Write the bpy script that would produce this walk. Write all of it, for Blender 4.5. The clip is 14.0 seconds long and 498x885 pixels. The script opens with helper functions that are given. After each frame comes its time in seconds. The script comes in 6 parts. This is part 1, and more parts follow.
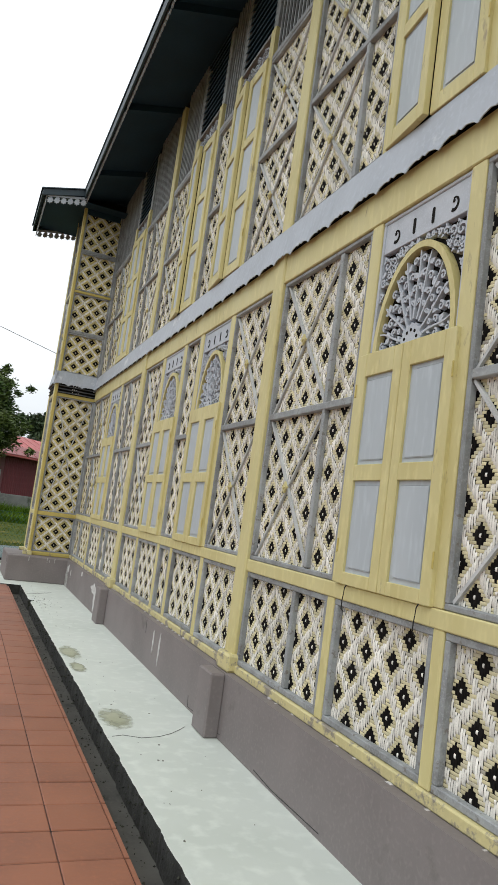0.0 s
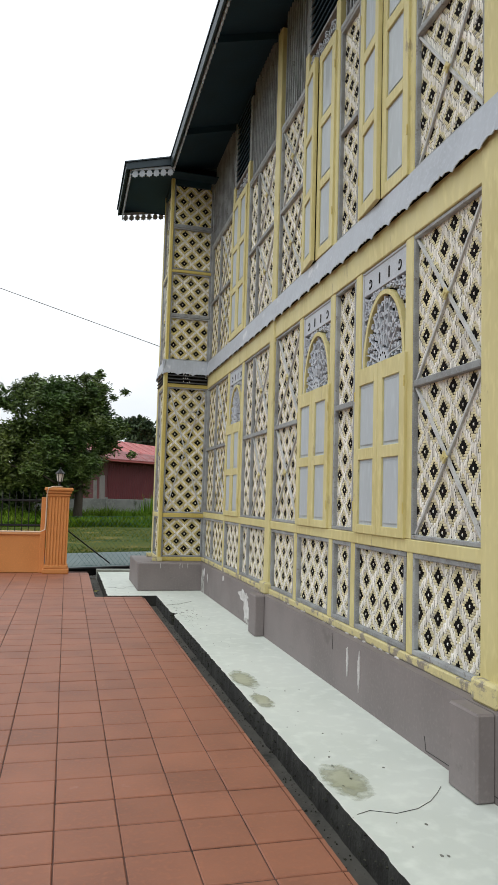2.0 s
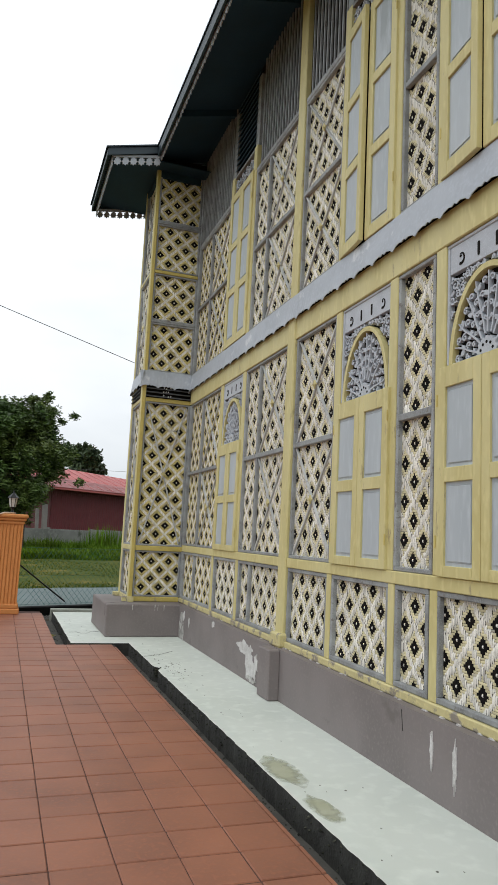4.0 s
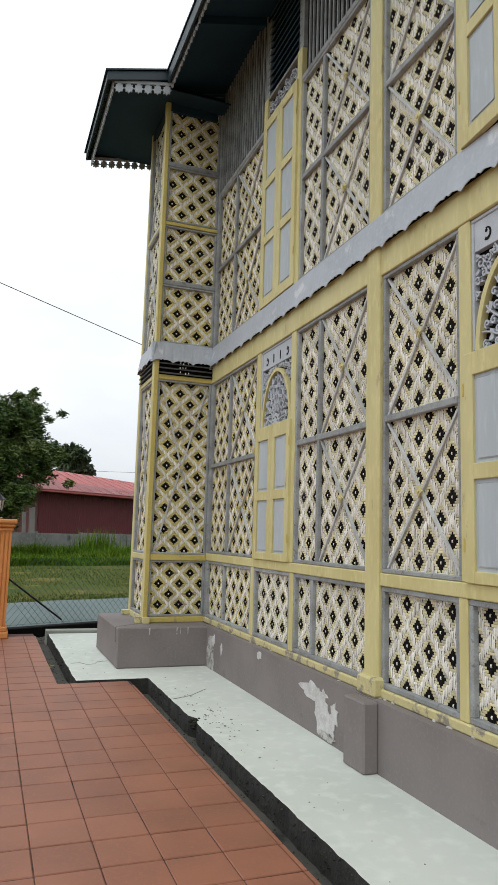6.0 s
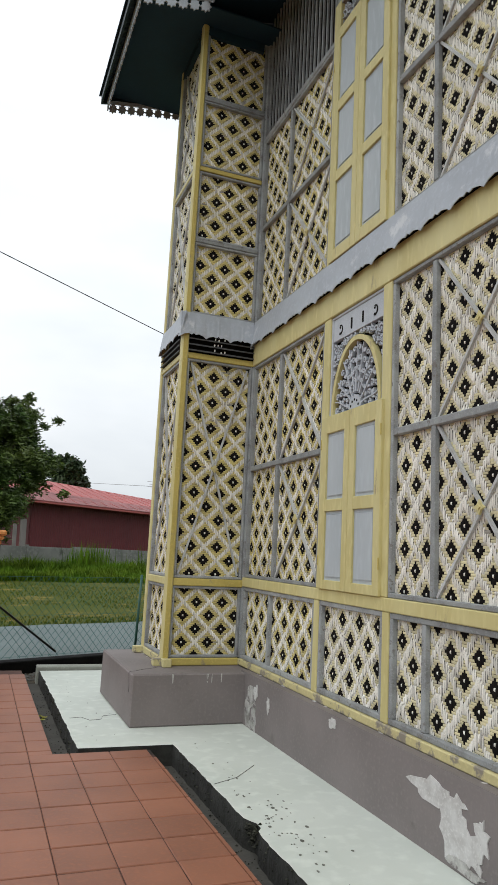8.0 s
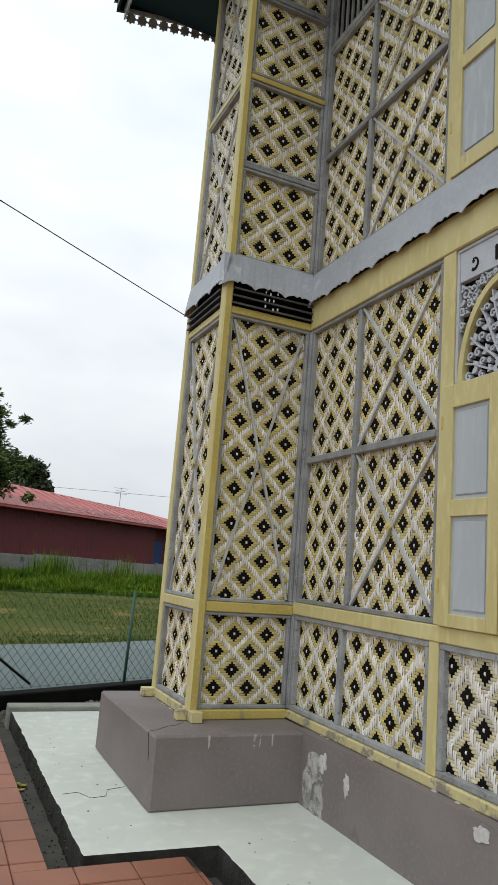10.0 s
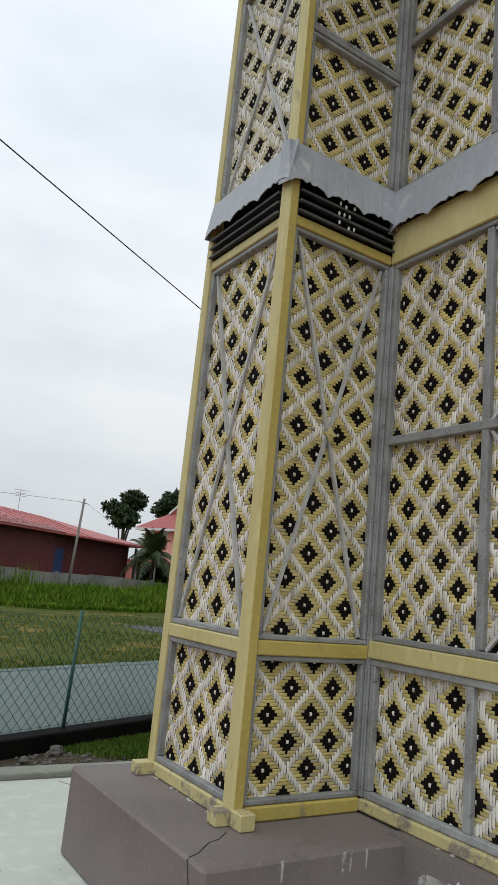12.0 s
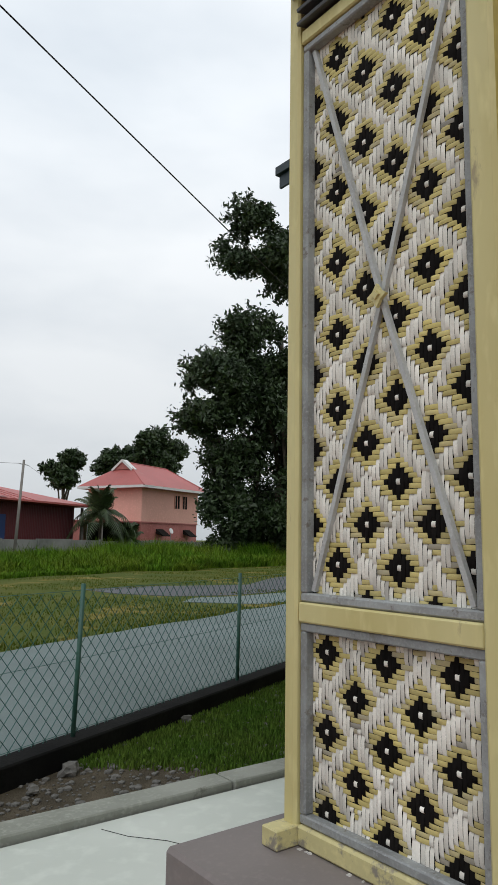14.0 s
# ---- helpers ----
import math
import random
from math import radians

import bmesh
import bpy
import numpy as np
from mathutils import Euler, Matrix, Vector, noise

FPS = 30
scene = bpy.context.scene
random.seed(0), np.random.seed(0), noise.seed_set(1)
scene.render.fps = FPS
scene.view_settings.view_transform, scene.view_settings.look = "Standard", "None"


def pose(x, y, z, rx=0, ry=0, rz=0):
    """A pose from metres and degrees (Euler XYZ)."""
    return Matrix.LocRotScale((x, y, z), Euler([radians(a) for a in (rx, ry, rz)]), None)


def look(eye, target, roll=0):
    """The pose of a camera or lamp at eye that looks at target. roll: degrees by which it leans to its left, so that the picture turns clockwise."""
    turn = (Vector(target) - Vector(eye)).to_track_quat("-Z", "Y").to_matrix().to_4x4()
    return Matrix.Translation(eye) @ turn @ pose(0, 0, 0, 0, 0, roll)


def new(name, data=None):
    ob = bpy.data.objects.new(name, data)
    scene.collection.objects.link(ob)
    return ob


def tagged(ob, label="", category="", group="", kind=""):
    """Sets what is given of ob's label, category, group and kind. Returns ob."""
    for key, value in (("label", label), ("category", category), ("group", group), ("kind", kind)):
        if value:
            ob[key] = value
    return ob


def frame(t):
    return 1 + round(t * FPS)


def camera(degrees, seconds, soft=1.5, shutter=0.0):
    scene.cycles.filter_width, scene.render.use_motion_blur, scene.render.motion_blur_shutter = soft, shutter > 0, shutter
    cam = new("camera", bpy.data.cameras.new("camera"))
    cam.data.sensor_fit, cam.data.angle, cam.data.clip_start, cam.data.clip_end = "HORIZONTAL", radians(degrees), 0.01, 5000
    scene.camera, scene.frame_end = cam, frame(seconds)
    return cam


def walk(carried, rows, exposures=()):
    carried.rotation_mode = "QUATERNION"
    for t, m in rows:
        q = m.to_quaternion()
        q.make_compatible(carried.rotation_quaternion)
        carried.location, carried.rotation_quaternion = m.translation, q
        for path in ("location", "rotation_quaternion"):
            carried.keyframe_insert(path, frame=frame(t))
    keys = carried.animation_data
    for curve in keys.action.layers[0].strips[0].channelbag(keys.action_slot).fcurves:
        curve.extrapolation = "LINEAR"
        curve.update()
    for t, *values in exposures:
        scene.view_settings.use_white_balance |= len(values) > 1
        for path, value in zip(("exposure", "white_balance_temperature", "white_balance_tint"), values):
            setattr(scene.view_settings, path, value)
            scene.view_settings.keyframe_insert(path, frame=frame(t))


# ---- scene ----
cam = camera(39.1, 14.0, soft=0.6)
PATH = [
    (0, (0.01, -0.198, 1.553), (0.738, 1.652, 1.778), 7.7),
    (0.5, (-0.07, 0.141, 1.508), (0.642, 1.997, 1.723), 5.7),
    (1, (-0.145, 0.586, 1.508), (0.35, 2.515, 1.695), 5.2),
    (1.5, (-0.274, 0.983, 1.53), (0.252, 2.908, 1.674), 5.2),
    (2, (-0.233, 1.345, 1.524), (0.262, 3.276, 1.686), 1.7),
    (2.2, (-0.276, 1.543, 1.532), (0.176, 3.482, 1.719), 3.2),
    (4.3, (-0.545, 3.223, 1.472), (0.158, 5.074, 1.758), 1.2),
    (4.5, (-0.539, 3.467, 1.521), (0.165, 5.314, 1.819), -0.6),
    (5, (-0.603, 3.948, 1.509), (-0.022, 5.848, 1.737), 3.3),
    (5.5, (-0.614, 4.41, 1.498), (0.034, 6.295, 1.664), 0.2),
    (6, (-0.525, 4.85, 1.514), (0.159, 6.711, 1.777), 1.7),
    (6.5, (-0.529, 5.23, 1.537), (0.238, 7.06, 1.784), 2.2),
    (7, (-0.437, 5.724, 1.525), (0.24, 7.594, 1.738), 1.5),
    (7.5, (-0.438, 6.171, 1.489), (0.232, 8.01, 1.902), 3.3),
    (8, (-0.432, 6.704, 1.521), (0.264, 8.553, 1.833), 2.9),
    (8.5, (-0.415, 7.165, 1.498), (0.258, 9.018, 1.833), 3.6),
    (8.7, (-0.461, 7.365, 1.533), (0.225, 9.216, 1.855), -0.4),
    (10.8, (-0.54, 9.268, 1.461), (0.294, 11.049, 1.826), 6.9),
    (11, (-0.572, 9.478, 1.451), (0.273, 11.257, 1.799), 4.5),
    (11.5, (-0.571, 9.946, 1.461), (0.359, 11.68, 1.818), 2.3),
    (12, (-0.579, 10.435, 1.489), (0.451, 12.1, 1.895), 5.7),
    (12.5, (-0.574, 10.876, 1.485), (0.621, 12.447, 1.805), 5.3),
    (13, (-0.476, 11.336, 1.47), (0.674, 12.952, 1.727), 3.6),
    (13.5, (-0.486, 11.785, 1.476), (0.696, 13.383, 1.694), 1.2),
    (14, (-0.396, 12.225, 1.469), (0.809, 13.797, 1.746), 0.9),
]
walk(cam, [(t, look(eye, target, roll)) for t, eye, target, roll in PATH],
     exposures=[(0.0, 0.10), (2.2, 0.12), (4.5, 0.01), (5.5, 0.03), (7.5, 0.05), (8.0, -0.02), (8.5, 0.03), (11.0, -0.20), (11.5, -0.14), (12.0, -0.28), (12.5, -0.20), (13.0, -0.18), (13.5, -0.24), (14.0, -0.30)])

# ---------------------------------------------------------------- light
SKY = dict(elev=58.0, azim=-68.0)
world = bpy.data.worlds.new("overcast_sky")
scene.world = world
world.use_nodes = True
wn, wl = world.node_tree.nodes, world.node_tree.links
wn.clear()
w_out = wn.new("ShaderNodeOutputWorld")
w_bg = wn.new("ShaderNodeBackground")
w_sky = wn.new("ShaderNodeTexSky")
w_sky.sky_type = "NISHITA"
w_sky.sun_disc = False
w_sky.sun_elevation, w_sky.sun_rotation = radians(SKY["elev"]), radians(SKY["azim"])
w_dim = wn.new("ShaderNodeVectorMath")
w_dim.operation = "SCALE"
w_dim.inputs["Scale"].default_value = 0.10
w_co = wn.new("ShaderNodeTexCoord")
w_map = wn.new("ShaderNodeMapping")
w_map.inputs["Scale"].default_value = (1.0, 1.0, 2.6)
w_noise = wn.new("ShaderNodeTexNoise")
w_noise.inputs["Scale"].default_value = 1.7
w_noise.inputs["Detail"].default_value = 5.0
w_noise.inputs["Roughness"].default_value = 0.5
w_ramp = wn.new("ShaderNodeValToRGB")
w_ramp.color_ramp.elements[0].position, w_ramp.color_ramp.elements[0].color = 0.32, (0.76, 0.83, 0.90, 1)
w_ramp.color_ramp.elements[1].position, w_ramp.color_ramp.elements[1].color = 0.66, (1.10, 1.14, 1.17, 1)
w_mix = wn.new("ShaderNodeMix")
w_mix.data_type = "RGBA"
w_mix.inputs[0].default_value = 0.93
w_bg.inputs["Strength"].default_value = 1.0
wl.new(w_sky.outputs[0], w_dim.inputs[0])
wl.new(w_co.outputs["Generated"], w_map.inputs["Vector"])
wl.new(w_map.outputs[0], w_noise.inputs["Vector"])
wl.new(w_noise.outputs["Fac"], w_ramp.inputs[0])
wl.new(w_dim.outputs[0], w_mix.inputs[6])
wl.new(w_ramp.outputs[0], w_mix.inputs[7])
w_sep = wn.new("ShaderNodeSeparateXYZ")
w_up = wn.new("ShaderNodeMapRange")
w_up.inputs[1].default_value, w_up.inputs[2].default_value = 0.0, 0.55
w_up.inputs[3].default_value, w_up.inputs[4].default_value = 0.78, 1.24
w_grad = wn.new("ShaderNodeVectorMath")
w_grad.operation = "SCALE"
wl.new(w_co.outputs["Generated"], w_sep.inputs[0])
wl.new(w_sep.outputs["Z"], w_up.inputs[0])
wl.new(w_mix.outputs[2], w_grad.inputs[0])
wl.new(w_up.outputs[0], w_grad.inputs["Scale"])
wl.new(w_grad.outputs[0], w_bg.inputs["Color"])
wl.new(w_bg.outputs[0], w_out.inputs[0])

sun = new("sun", bpy.data.lights.new("sun", "SUN"))
sun.data.energy, sun.data.angle, sun.data.color = 0.7, radians(25), (1.0, 0.98, 0.95)
sun.matrix_world = look((-8.5, -0.5, 18), (0, 9, 0))


# ---------------------------------------------------------------- materials
def material(name, base, second=None, rough=0.6, metal=0.0, scale=6.0, fine=60.0, bump=0.15, dirt=None, dirt_amount=0.0,
             island=0.0, obj_random=0.0, stretch=(1, 1, 1), dirt_scale=2.2, dist=0.004, weather=None):
    m = bpy.data.materials.new(name)
    m.use_nodes = True
    n, l = m.node_tree.nodes, m.node_tree.links
    bsdf = n["Principled BSDF"]
    bsdf.inputs["Metallic"].default_value = metal
    if rough > 0.9:
        bsdf.inputs["Specular IOR Level"].default_value = 0.15
    geo = n.new("ShaderNodeNewGeometry")
    mp = n.new("ShaderNodeMapping")
    mp.inputs["Scale"].default_value = stretch
    l.new(geo.outputs["Position"], mp.inputs["Vector"])
    big = n.new("ShaderNodeTexNoise")
    big.inputs["Scale"].default_value, big.inputs["Detail"].default_value = scale, 4.0
    small = n.new("ShaderNodeTexNoise")
    small.inputs["Scale"].default_value, small.inputs["Detail"].default_value = fine, 3.0
    l.new(mp.outputs[0], big.inputs["Vector"])
    l.new(mp.outputs[0], small.inputs["Vector"])
    second = second or tuple(c * 0.82 for c in base)

    def mix(a, b, fac):
        x = n.new("ShaderNodeMix")
        x.data_type = "RGBA"
        for src, idx in ((a, 6), (b, 7)):
            if isinstance(src, tuple):
                x.inputs[idx].default_value = (*src, 1)
            else:
                l.new(src, x.inputs[idx])
        if isinstance(fac, float):
            x.inputs[0].default_value = fac
        else:
            l.new(fac, x.inputs[0])
        return x.outputs[2]

    def ramp(src, lo, hi):
        r = n.new("ShaderNodeMapRange")
        r.inputs[1].default_value, r.inputs[2].default_value = lo, hi
        l.new(src, r.inputs[0])
        return r.outputs[0]

    col = mix(base, second, ramp(big.outputs["Fac"], 0.35, 0.68))
    col = mix(col, tuple(min(1, c * 1.12) for c in base), ramp(small.outputs["Fac"], 0.5, 0.8))
    if island or obj_random:
        if island:
            rnd, amount = geo.outputs["Random Per Island"], island
        else:
            oi = n.new("ShaderNodeObjectInfo")
            rnd, amount = oi.outputs["Random"], obj_random
        hsv = n.new("ShaderNodeHueSaturation")
        v = n.new("ShaderNodeMapRange")
        v.inputs[3].default_value, v.inputs[4].default_value = 1 - amount, 1 + amount * 0.6
        l.new(rnd, v.inputs[0])
        l.new(v.outputs[0], hsv.inputs["Value"])
        l.new(col, hsv.inputs["Color"])
        col = hsv.outputs[0]
        if weather:
            w2 = n.new("ShaderNodeMath")
            w2.operation = "MULTIPLY"
            l.new(ramp(rnd, 0.64, 0.95), w2.inputs[0])
            l.new(ramp(big.outputs["Fac"], 0.38, 0.60), w2.inputs[1])
            col = mix(col, weather, w2.outputs[0])
    if dirt:
        spots = n.new("ShaderNodeTexNoise")
        spots.inputs["Scale"].default_value, spots.inputs["Detail"].default_value = dirt_scale, 8.0
        spots.inputs["Roughness"].default_value = 0.68
        l.new(mp.outputs[0], spots.inputs["Vector"])
        edge = 0.72 - 0.28 * dirt_amount
        col = mix(col, dirt, ramp(spots.outputs["Fac"], edge, edge + 0.07))
    l.new(col, bsdf.inputs["Base Color"])
    rr = n.new("ShaderNodeMapRange")
    rr.inputs[3].default_value, rr.inputs[4].default_value = max(0.05, rough - 0.1), min(1, rough + 0.12)
    l.new(small.outputs["Fac"], rr.inputs[0])
    l.new(rr.outputs[0], bsdf.inputs["Roughness"])
    if bump:
        b = n.new("ShaderNodeBump")
        b.inputs["Strength"].default_value, b.inputs["Distance"].default_value = bump, dist
        l.new(small.outputs["Fac"], b.inputs["Height"])
        l.new(b.outputs[0], bsdf.inputs["Normal"])
    return m


YELLOW = material("yellow_paint", (0.63, 0.565, 0.275), (0.56, 0.485, 0.205), 0.55, scale=3.5, fine=26, bump=0.1, stretch=(1, 1, 0.3), dirt=(0.36, 0.30, 0.17), dirt_amount=0.34, dirt_scale=9.0)
CHIPPED = material("chipped_yellow_paint", (0.62, 0.55, 0.27), (0.54, 0.48, 0.24), 0.6, scale=3, fine=40, bump=0.3, dirt=(0.27, 0.24, 0.19), dirt_amount=0.7, dirt_scale=8.0)
# darker copy of the yellow: shade in the colour of -y faces; also hinges
OCHRE = material("ochre_side_shade_and_hinge", (0.56, 0.45, 0.13), (0.48, 0.38, 0.10), 0.5, scale=3.5, fine=45, dirt=(0.33, 0.27, 0.16), dirt_amount=0.35, dirt_scale=4.0)
BRACE = material("pale_grey_brace_paint", (0.56, 0.575, 0.565), (0.43, 0.435, 0.425), 0.65, scale=7, fine=90, bump=0.3, obj_random=0.16, dirt=(0.22, 0.20, 0.185), dirt_amount=0.3, dirt_scale=16.0)
LOUVRE = material("dark_grey_louvre_paint", (0.105, 0.112, 0.118), (0.06, 0.064, 0.07), 0.6, scale=9, fine=70, dirt=(0.03, 0.03, 0.03), dirt_amount=0.4, dirt_scale=12.0)
GREY = material("grey_trim_paint", (0.345, 0.365, 0.365), (0.215, 0.22, 0.22), 0.65, scale=7, fine=90, bump=0.3, obj_random=0.16, dirt=(0.18, 0.165, 0.15), dirt_amount=0.5, dirt_scale=22.0)
FASCIA = material("pale_grey_sheet", (0.43, 0.465, 0.51), (0.37, 0.40, 0.44), 0.45, scale=2.5, fine=30, dirt=(0.6, 0.62, 0.64), dirt_amount=0.4, dirt_scale=3.0)
PANE = material("lilac_grey_panel", (0.46, 0.505, 0.53), (0.40, 0.445, 0.47), 0.5, scale=3, fine=25, bump=0.06, stretch=(1, 1, 0.22), dirt=(0.33, 0.365, 0.375), dirt_amount=0.42)
CARVED = material("carved_pale_grey", (0.50, 0.53, 0.57), (0.42, 0.45, 0.49), 0.55, scale=8, fine=90)
WHITE_BAMBOO = material("white_bamboo", (0.90, 0.87, 0.79), (0.80, 0.77, 0.68), 0.7, scale=4, fine=140, bump=0.25, island=0.26, dist=0.002, weather=(0.42, 0.40, 0.36))
YELLOW_BAMBOO = material("yellow_bamboo", (0.66, 0.555, 0.20), (0.58, 0.49, 0.21), 0.7, scale=3, fine=140, bump=0.25, island=0.3, dist=0.002, weather=(0.30, 0.28, 0.24))
CREAM_BAMBOO = material("cream_bamboo", (0.74, 0.67, 0.41), (0.64, 0.58, 0.36), 0.7, scale=3, fine=140, bump=0.25, island=0.3, dist=0.002, weather=(0.34, 0.32, 0.28))
BLACK_BAMBOO = material("black_bamboo", (0.007, 0.006, 0.0055), (0.012, 0.010, 0.009), 0.95, scale=6, fine=120, island=0.3, dist=0.002)
# dark boards, and painted shade for openings and unlit spaces
DARK = material("dark_board_and_shade", (0.010, 0.009, 0.008), (0.016, 0.014, 0.012), 0.95)
PLINTH = material("mauve_grey_plaster", (0.218, 0.190, 0.182), (0.178, 0.155, 0.148), 0.75, scale=1.8, fine=40, dirt=(0.155, 0.135, 0.125), dirt_amount=0.4, dirt_scale=2.2)
SCAR = material("bare_plaster", (0.52, 0.51, 0.48), (0.26, 0.25, 0.23), 0.85, scale=11, fine=60, bump=0.5, dirt=(0.20, 0.175, 0.17), dirt_amount=0.6, dirt_scale=14.0)
PALESCAR = material("pale_bare_plaster", (0.62, 0.61, 0.59), (0.46, 0.44, 0.42), 0.85, scale=11, fine=60, bump=0.4, dirt=(0.24, 0.21, 0.205), dirt_amount=0.3, dirt_scale=12.0)
APRON = material("white_cement", (0.64, 0.675, 0.615), (0.56, 0.60, 0.54), 0.75, scale=1.0, fine=9, bump=0.08, dirt=(0.42, 0.44, 0.36), dirt_amount=0.1, dirt_scale=1.6)
BLACKCEMENT = material("near_black_cement", (0.022, 0.021, 0.018), (0.045, 0.045, 0.038), 0.9, scale=7, fine=50, bump=0.6, dirt=(0.10, 0.095, 0.08), dirt_amount=0.25, dist=0.01)
GRIT = material("dark_grit", (0.12, 0.12, 0.10), (0.22, 0.22, 0.19), 0.95, scale=20)
CRUMB = material("mossy_crumb", (0.035, 0.036, 0.027), (0.07, 0.07, 0.052), 0.95, scale=9, fine=50, island=0.7)
DRAIN = material("drain_cement", (0.085, 0.080, 0.068), (0.045, 0.043, 0.036), 0.85, scale=3, fine=40, bump=0.4, dirt=(0.02, 0.02, 0.016), dirt_amount=0.45, dirt_scale=3.0)
STAIN = material("damp_stain", (0.36, 0.37, 0.25), (0.44, 0.45, 0.34), 0.7, scale=5, fine=60)


def fade_out(m):
    """Thin the stain out towards its ragged rim."""
    n, l = m.node_tree.nodes, m.node_tree.links
    tc, ns, ln = n.new("ShaderNodeTexCoord"), n.new("ShaderNodeTexNoise"), n.new("ShaderNodeVectorMath")
    sub, flat = n.new("ShaderNodeVectorMath"), n.new("ShaderNodeVectorMath")
    sub.operation, flat.operation, ln.operation = "SUBTRACT", "MULTIPLY", "LENGTH"
    sub.inputs[1].default_value, flat.inputs[1].default_value = (0.5, 0.5, 0.5), (1, 1, 0)
    l.new(tc.outputs["Generated"], sub.inputs[0])
    l.new(sub.outputs[0], flat.inputs[0])
    l.new(flat.outputs[0], ln.inputs[0])
    l.new(tc.outputs["Object"], ns.inputs["Vector"])
    ns.inputs["Scale"].default_value, ns.inputs["Detail"].default_value = 14.0, 6.0
    add = n.new("ShaderNodeMath")
    add.operation = "MULTIPLY_ADD"
    add.inputs[1].default_value = 0.55
    l.new(ns.outputs["Fac"], add.inputs[0])
    l.new(ln.outputs["Value"], add.inputs[2])
    rim = n.new("ShaderNodeMapRange")
    rim.inputs[1].default_value, rim.inputs[2].default_value = 0.46, 0.78
    l.new(add.outputs[0], rim.inputs[0])
    mix, clear = n.new("ShaderNodeMixShader"), n.new("ShaderNodeBsdfTransparent")
    l.new(rim.outputs[0], mix.inputs[0])
    l.new(n["Principled BSDF"].outputs[0], mix.inputs[1])
    l.new(clear.outputs[0], mix.inputs[2])
    l.new(mix.outputs[0], n["Material Output"].inputs[0])


fade_out(STAIN)
TILE = material("red_clay_tile", (0.318, 0.124, 0.068), (0.238, 0.094, 0.054), 0.55, scale=2.2, fine=35, obj_random=0.09, dirt=(0.35, 0.16, 0.11), dirt_amount=0.25, dirt_scale=3.0)
TILE_FAR = material("red_clay_tile_field", (0.318, 0.124, 0.068), (0.238, 0.094, 0.054), 0.55, scale=2.2, fine=35, island=0.09, dirt=(0.35, 0.16, 0.11), dirt_amount=0.25, dirt_scale=3.0)
GROUT = material("dark_grout", (0.12, 0.056, 0.040), (0.075, 0.036, 0.027), 0.9, scale=8, dirt=(0.018, 0.012, 0.009), dirt_amount=0.62, dirt_scale=2.6)
ROOF = material("dark_blue_grey_zinc", (0.012, 0.030, 0.040), (0.008, 0.021, 0.029), 0.5, scale=1.5, fine=20)
SOFFIT = material("soffit_board", (0.007, 0.036, 0.060), (0.005, 0.026, 0.044), 0.7, scale=2, fine=30)
LAMBREQUIN = material("lambrequin_paint", (0.40, 0.43, 0.46), (0.30, 0.33, 0.36), 0.6, scale=4)
KERB = material("kerb_concrete", (0.33, 0.34, 0.295), (0.23, 0.24, 0.20), 0.85, scale=3, fine=40, bump=0.4, dirt=(0.13, 0.13, 0.10), dirt_amount=0.4)
STONE = material("field_stone", (0.17, 0.165, 0.15), (0.11, 0.105, 0.095), 0.9, scale=8, fine=60, bump=0.5)
# near-black so that the drain trench's shadow is part of the base colour
BLACKBASE = material("black_base_and_drain_shade", (0.006, 0.006, 0.006), (0.012, 0.012, 0.011), 0.95, scale=4, fine=40, bump=0.5)
SOIL = material("gravel_soil", (0.075, 0.063, 0.044), (0.13, 0.108, 0.075), 0.95, scale=5, fine=80, bump=1.0, dirt=(0.05, 0.075, 0.025), dirt_amount=0.3, dist=0.02)
GRASS = material("mown_grass", (0.055, 0.080, 0.010), (0.095, 0.098, 0.016), 0.95, scale=0.35, fine=14, bump=0.8, dirt=(0.19, 0.155, 0.04), dirt_amount=0.6, dirt_scale=0.5, dist=0.05)
NEARBLADE = material("near_grass_blade", (0.085, 0.17, 0.022), (0.12, 0.18, 0.03), 0.95, scale=1.5, fine=20, bump=0, island=0.5)
BLADE = material("grass_blade", (0.058, 0.100, 0.009), (0.110, 0.118, 0.018), 0.95, scale=1.5, fine=20, bump=0, island=0.25, dirt=(0.21, 0.17, 0.04), dirt_amount=0.6, dirt_scale=0.5)
TALLBLADE = material("tall_grass_blade", (0.072, 0.165, 0.008), (0.150, 0.205, 0.018), 0.95, scale=0.5, fine=10, bump=0, island=0.6)
ROAD = material("worn_road", (0.145, 0.185, 0.18), (0.115, 0.15, 0.145), 0.85, scale=0.8, fine=60, bump=0.5, dirt=(0.21, 0.215, 0.205), dirt_amount=0.3, dirt_scale=1.2)
ASPHALT = material("asphalt", (0.07, 0.075, 0.08), (0.09, 0.095, 0.1), 0.9, scale=0.6, fine=30)
CREAMPIPE = material("cream_plastic_pipe", (0.72, 0.58, 0.44), (0.66, 0.52, 0.38), 0.5, scale=4)
ORANGE = material("orange_plaster", (0.62, 0.255, 0.075), (0.55, 0.22, 0.06), 0.7, scale=1.5, fine=40)
PALEORANGE = material("pale_orange_plaster", (0.70, 0.36, 0.16), (0.62, 0.31, 0.13), 0.7, scale=1.5, fine=40)
IRON = material("black_iron", (0.012, 0.012, 0.012), None, 0.45, 0.4, scale=8)
GREENPOST = material("green_pvc_post", (0.035, 0.12, 0.09), (0.06, 0.14, 0.11), 0.5, scale=3, dirt=(0.3, 0.32, 0.3), dirt_amount=0.25)
WIRE = material("green_pvc_wire", (0.03, 0.13, 0.105), None, 0.5, scale=3, bump=0)
GALV = material("galvanised_steel", (0.32, 0.33, 0.34), None, 0.45, 0.6, scale=5)
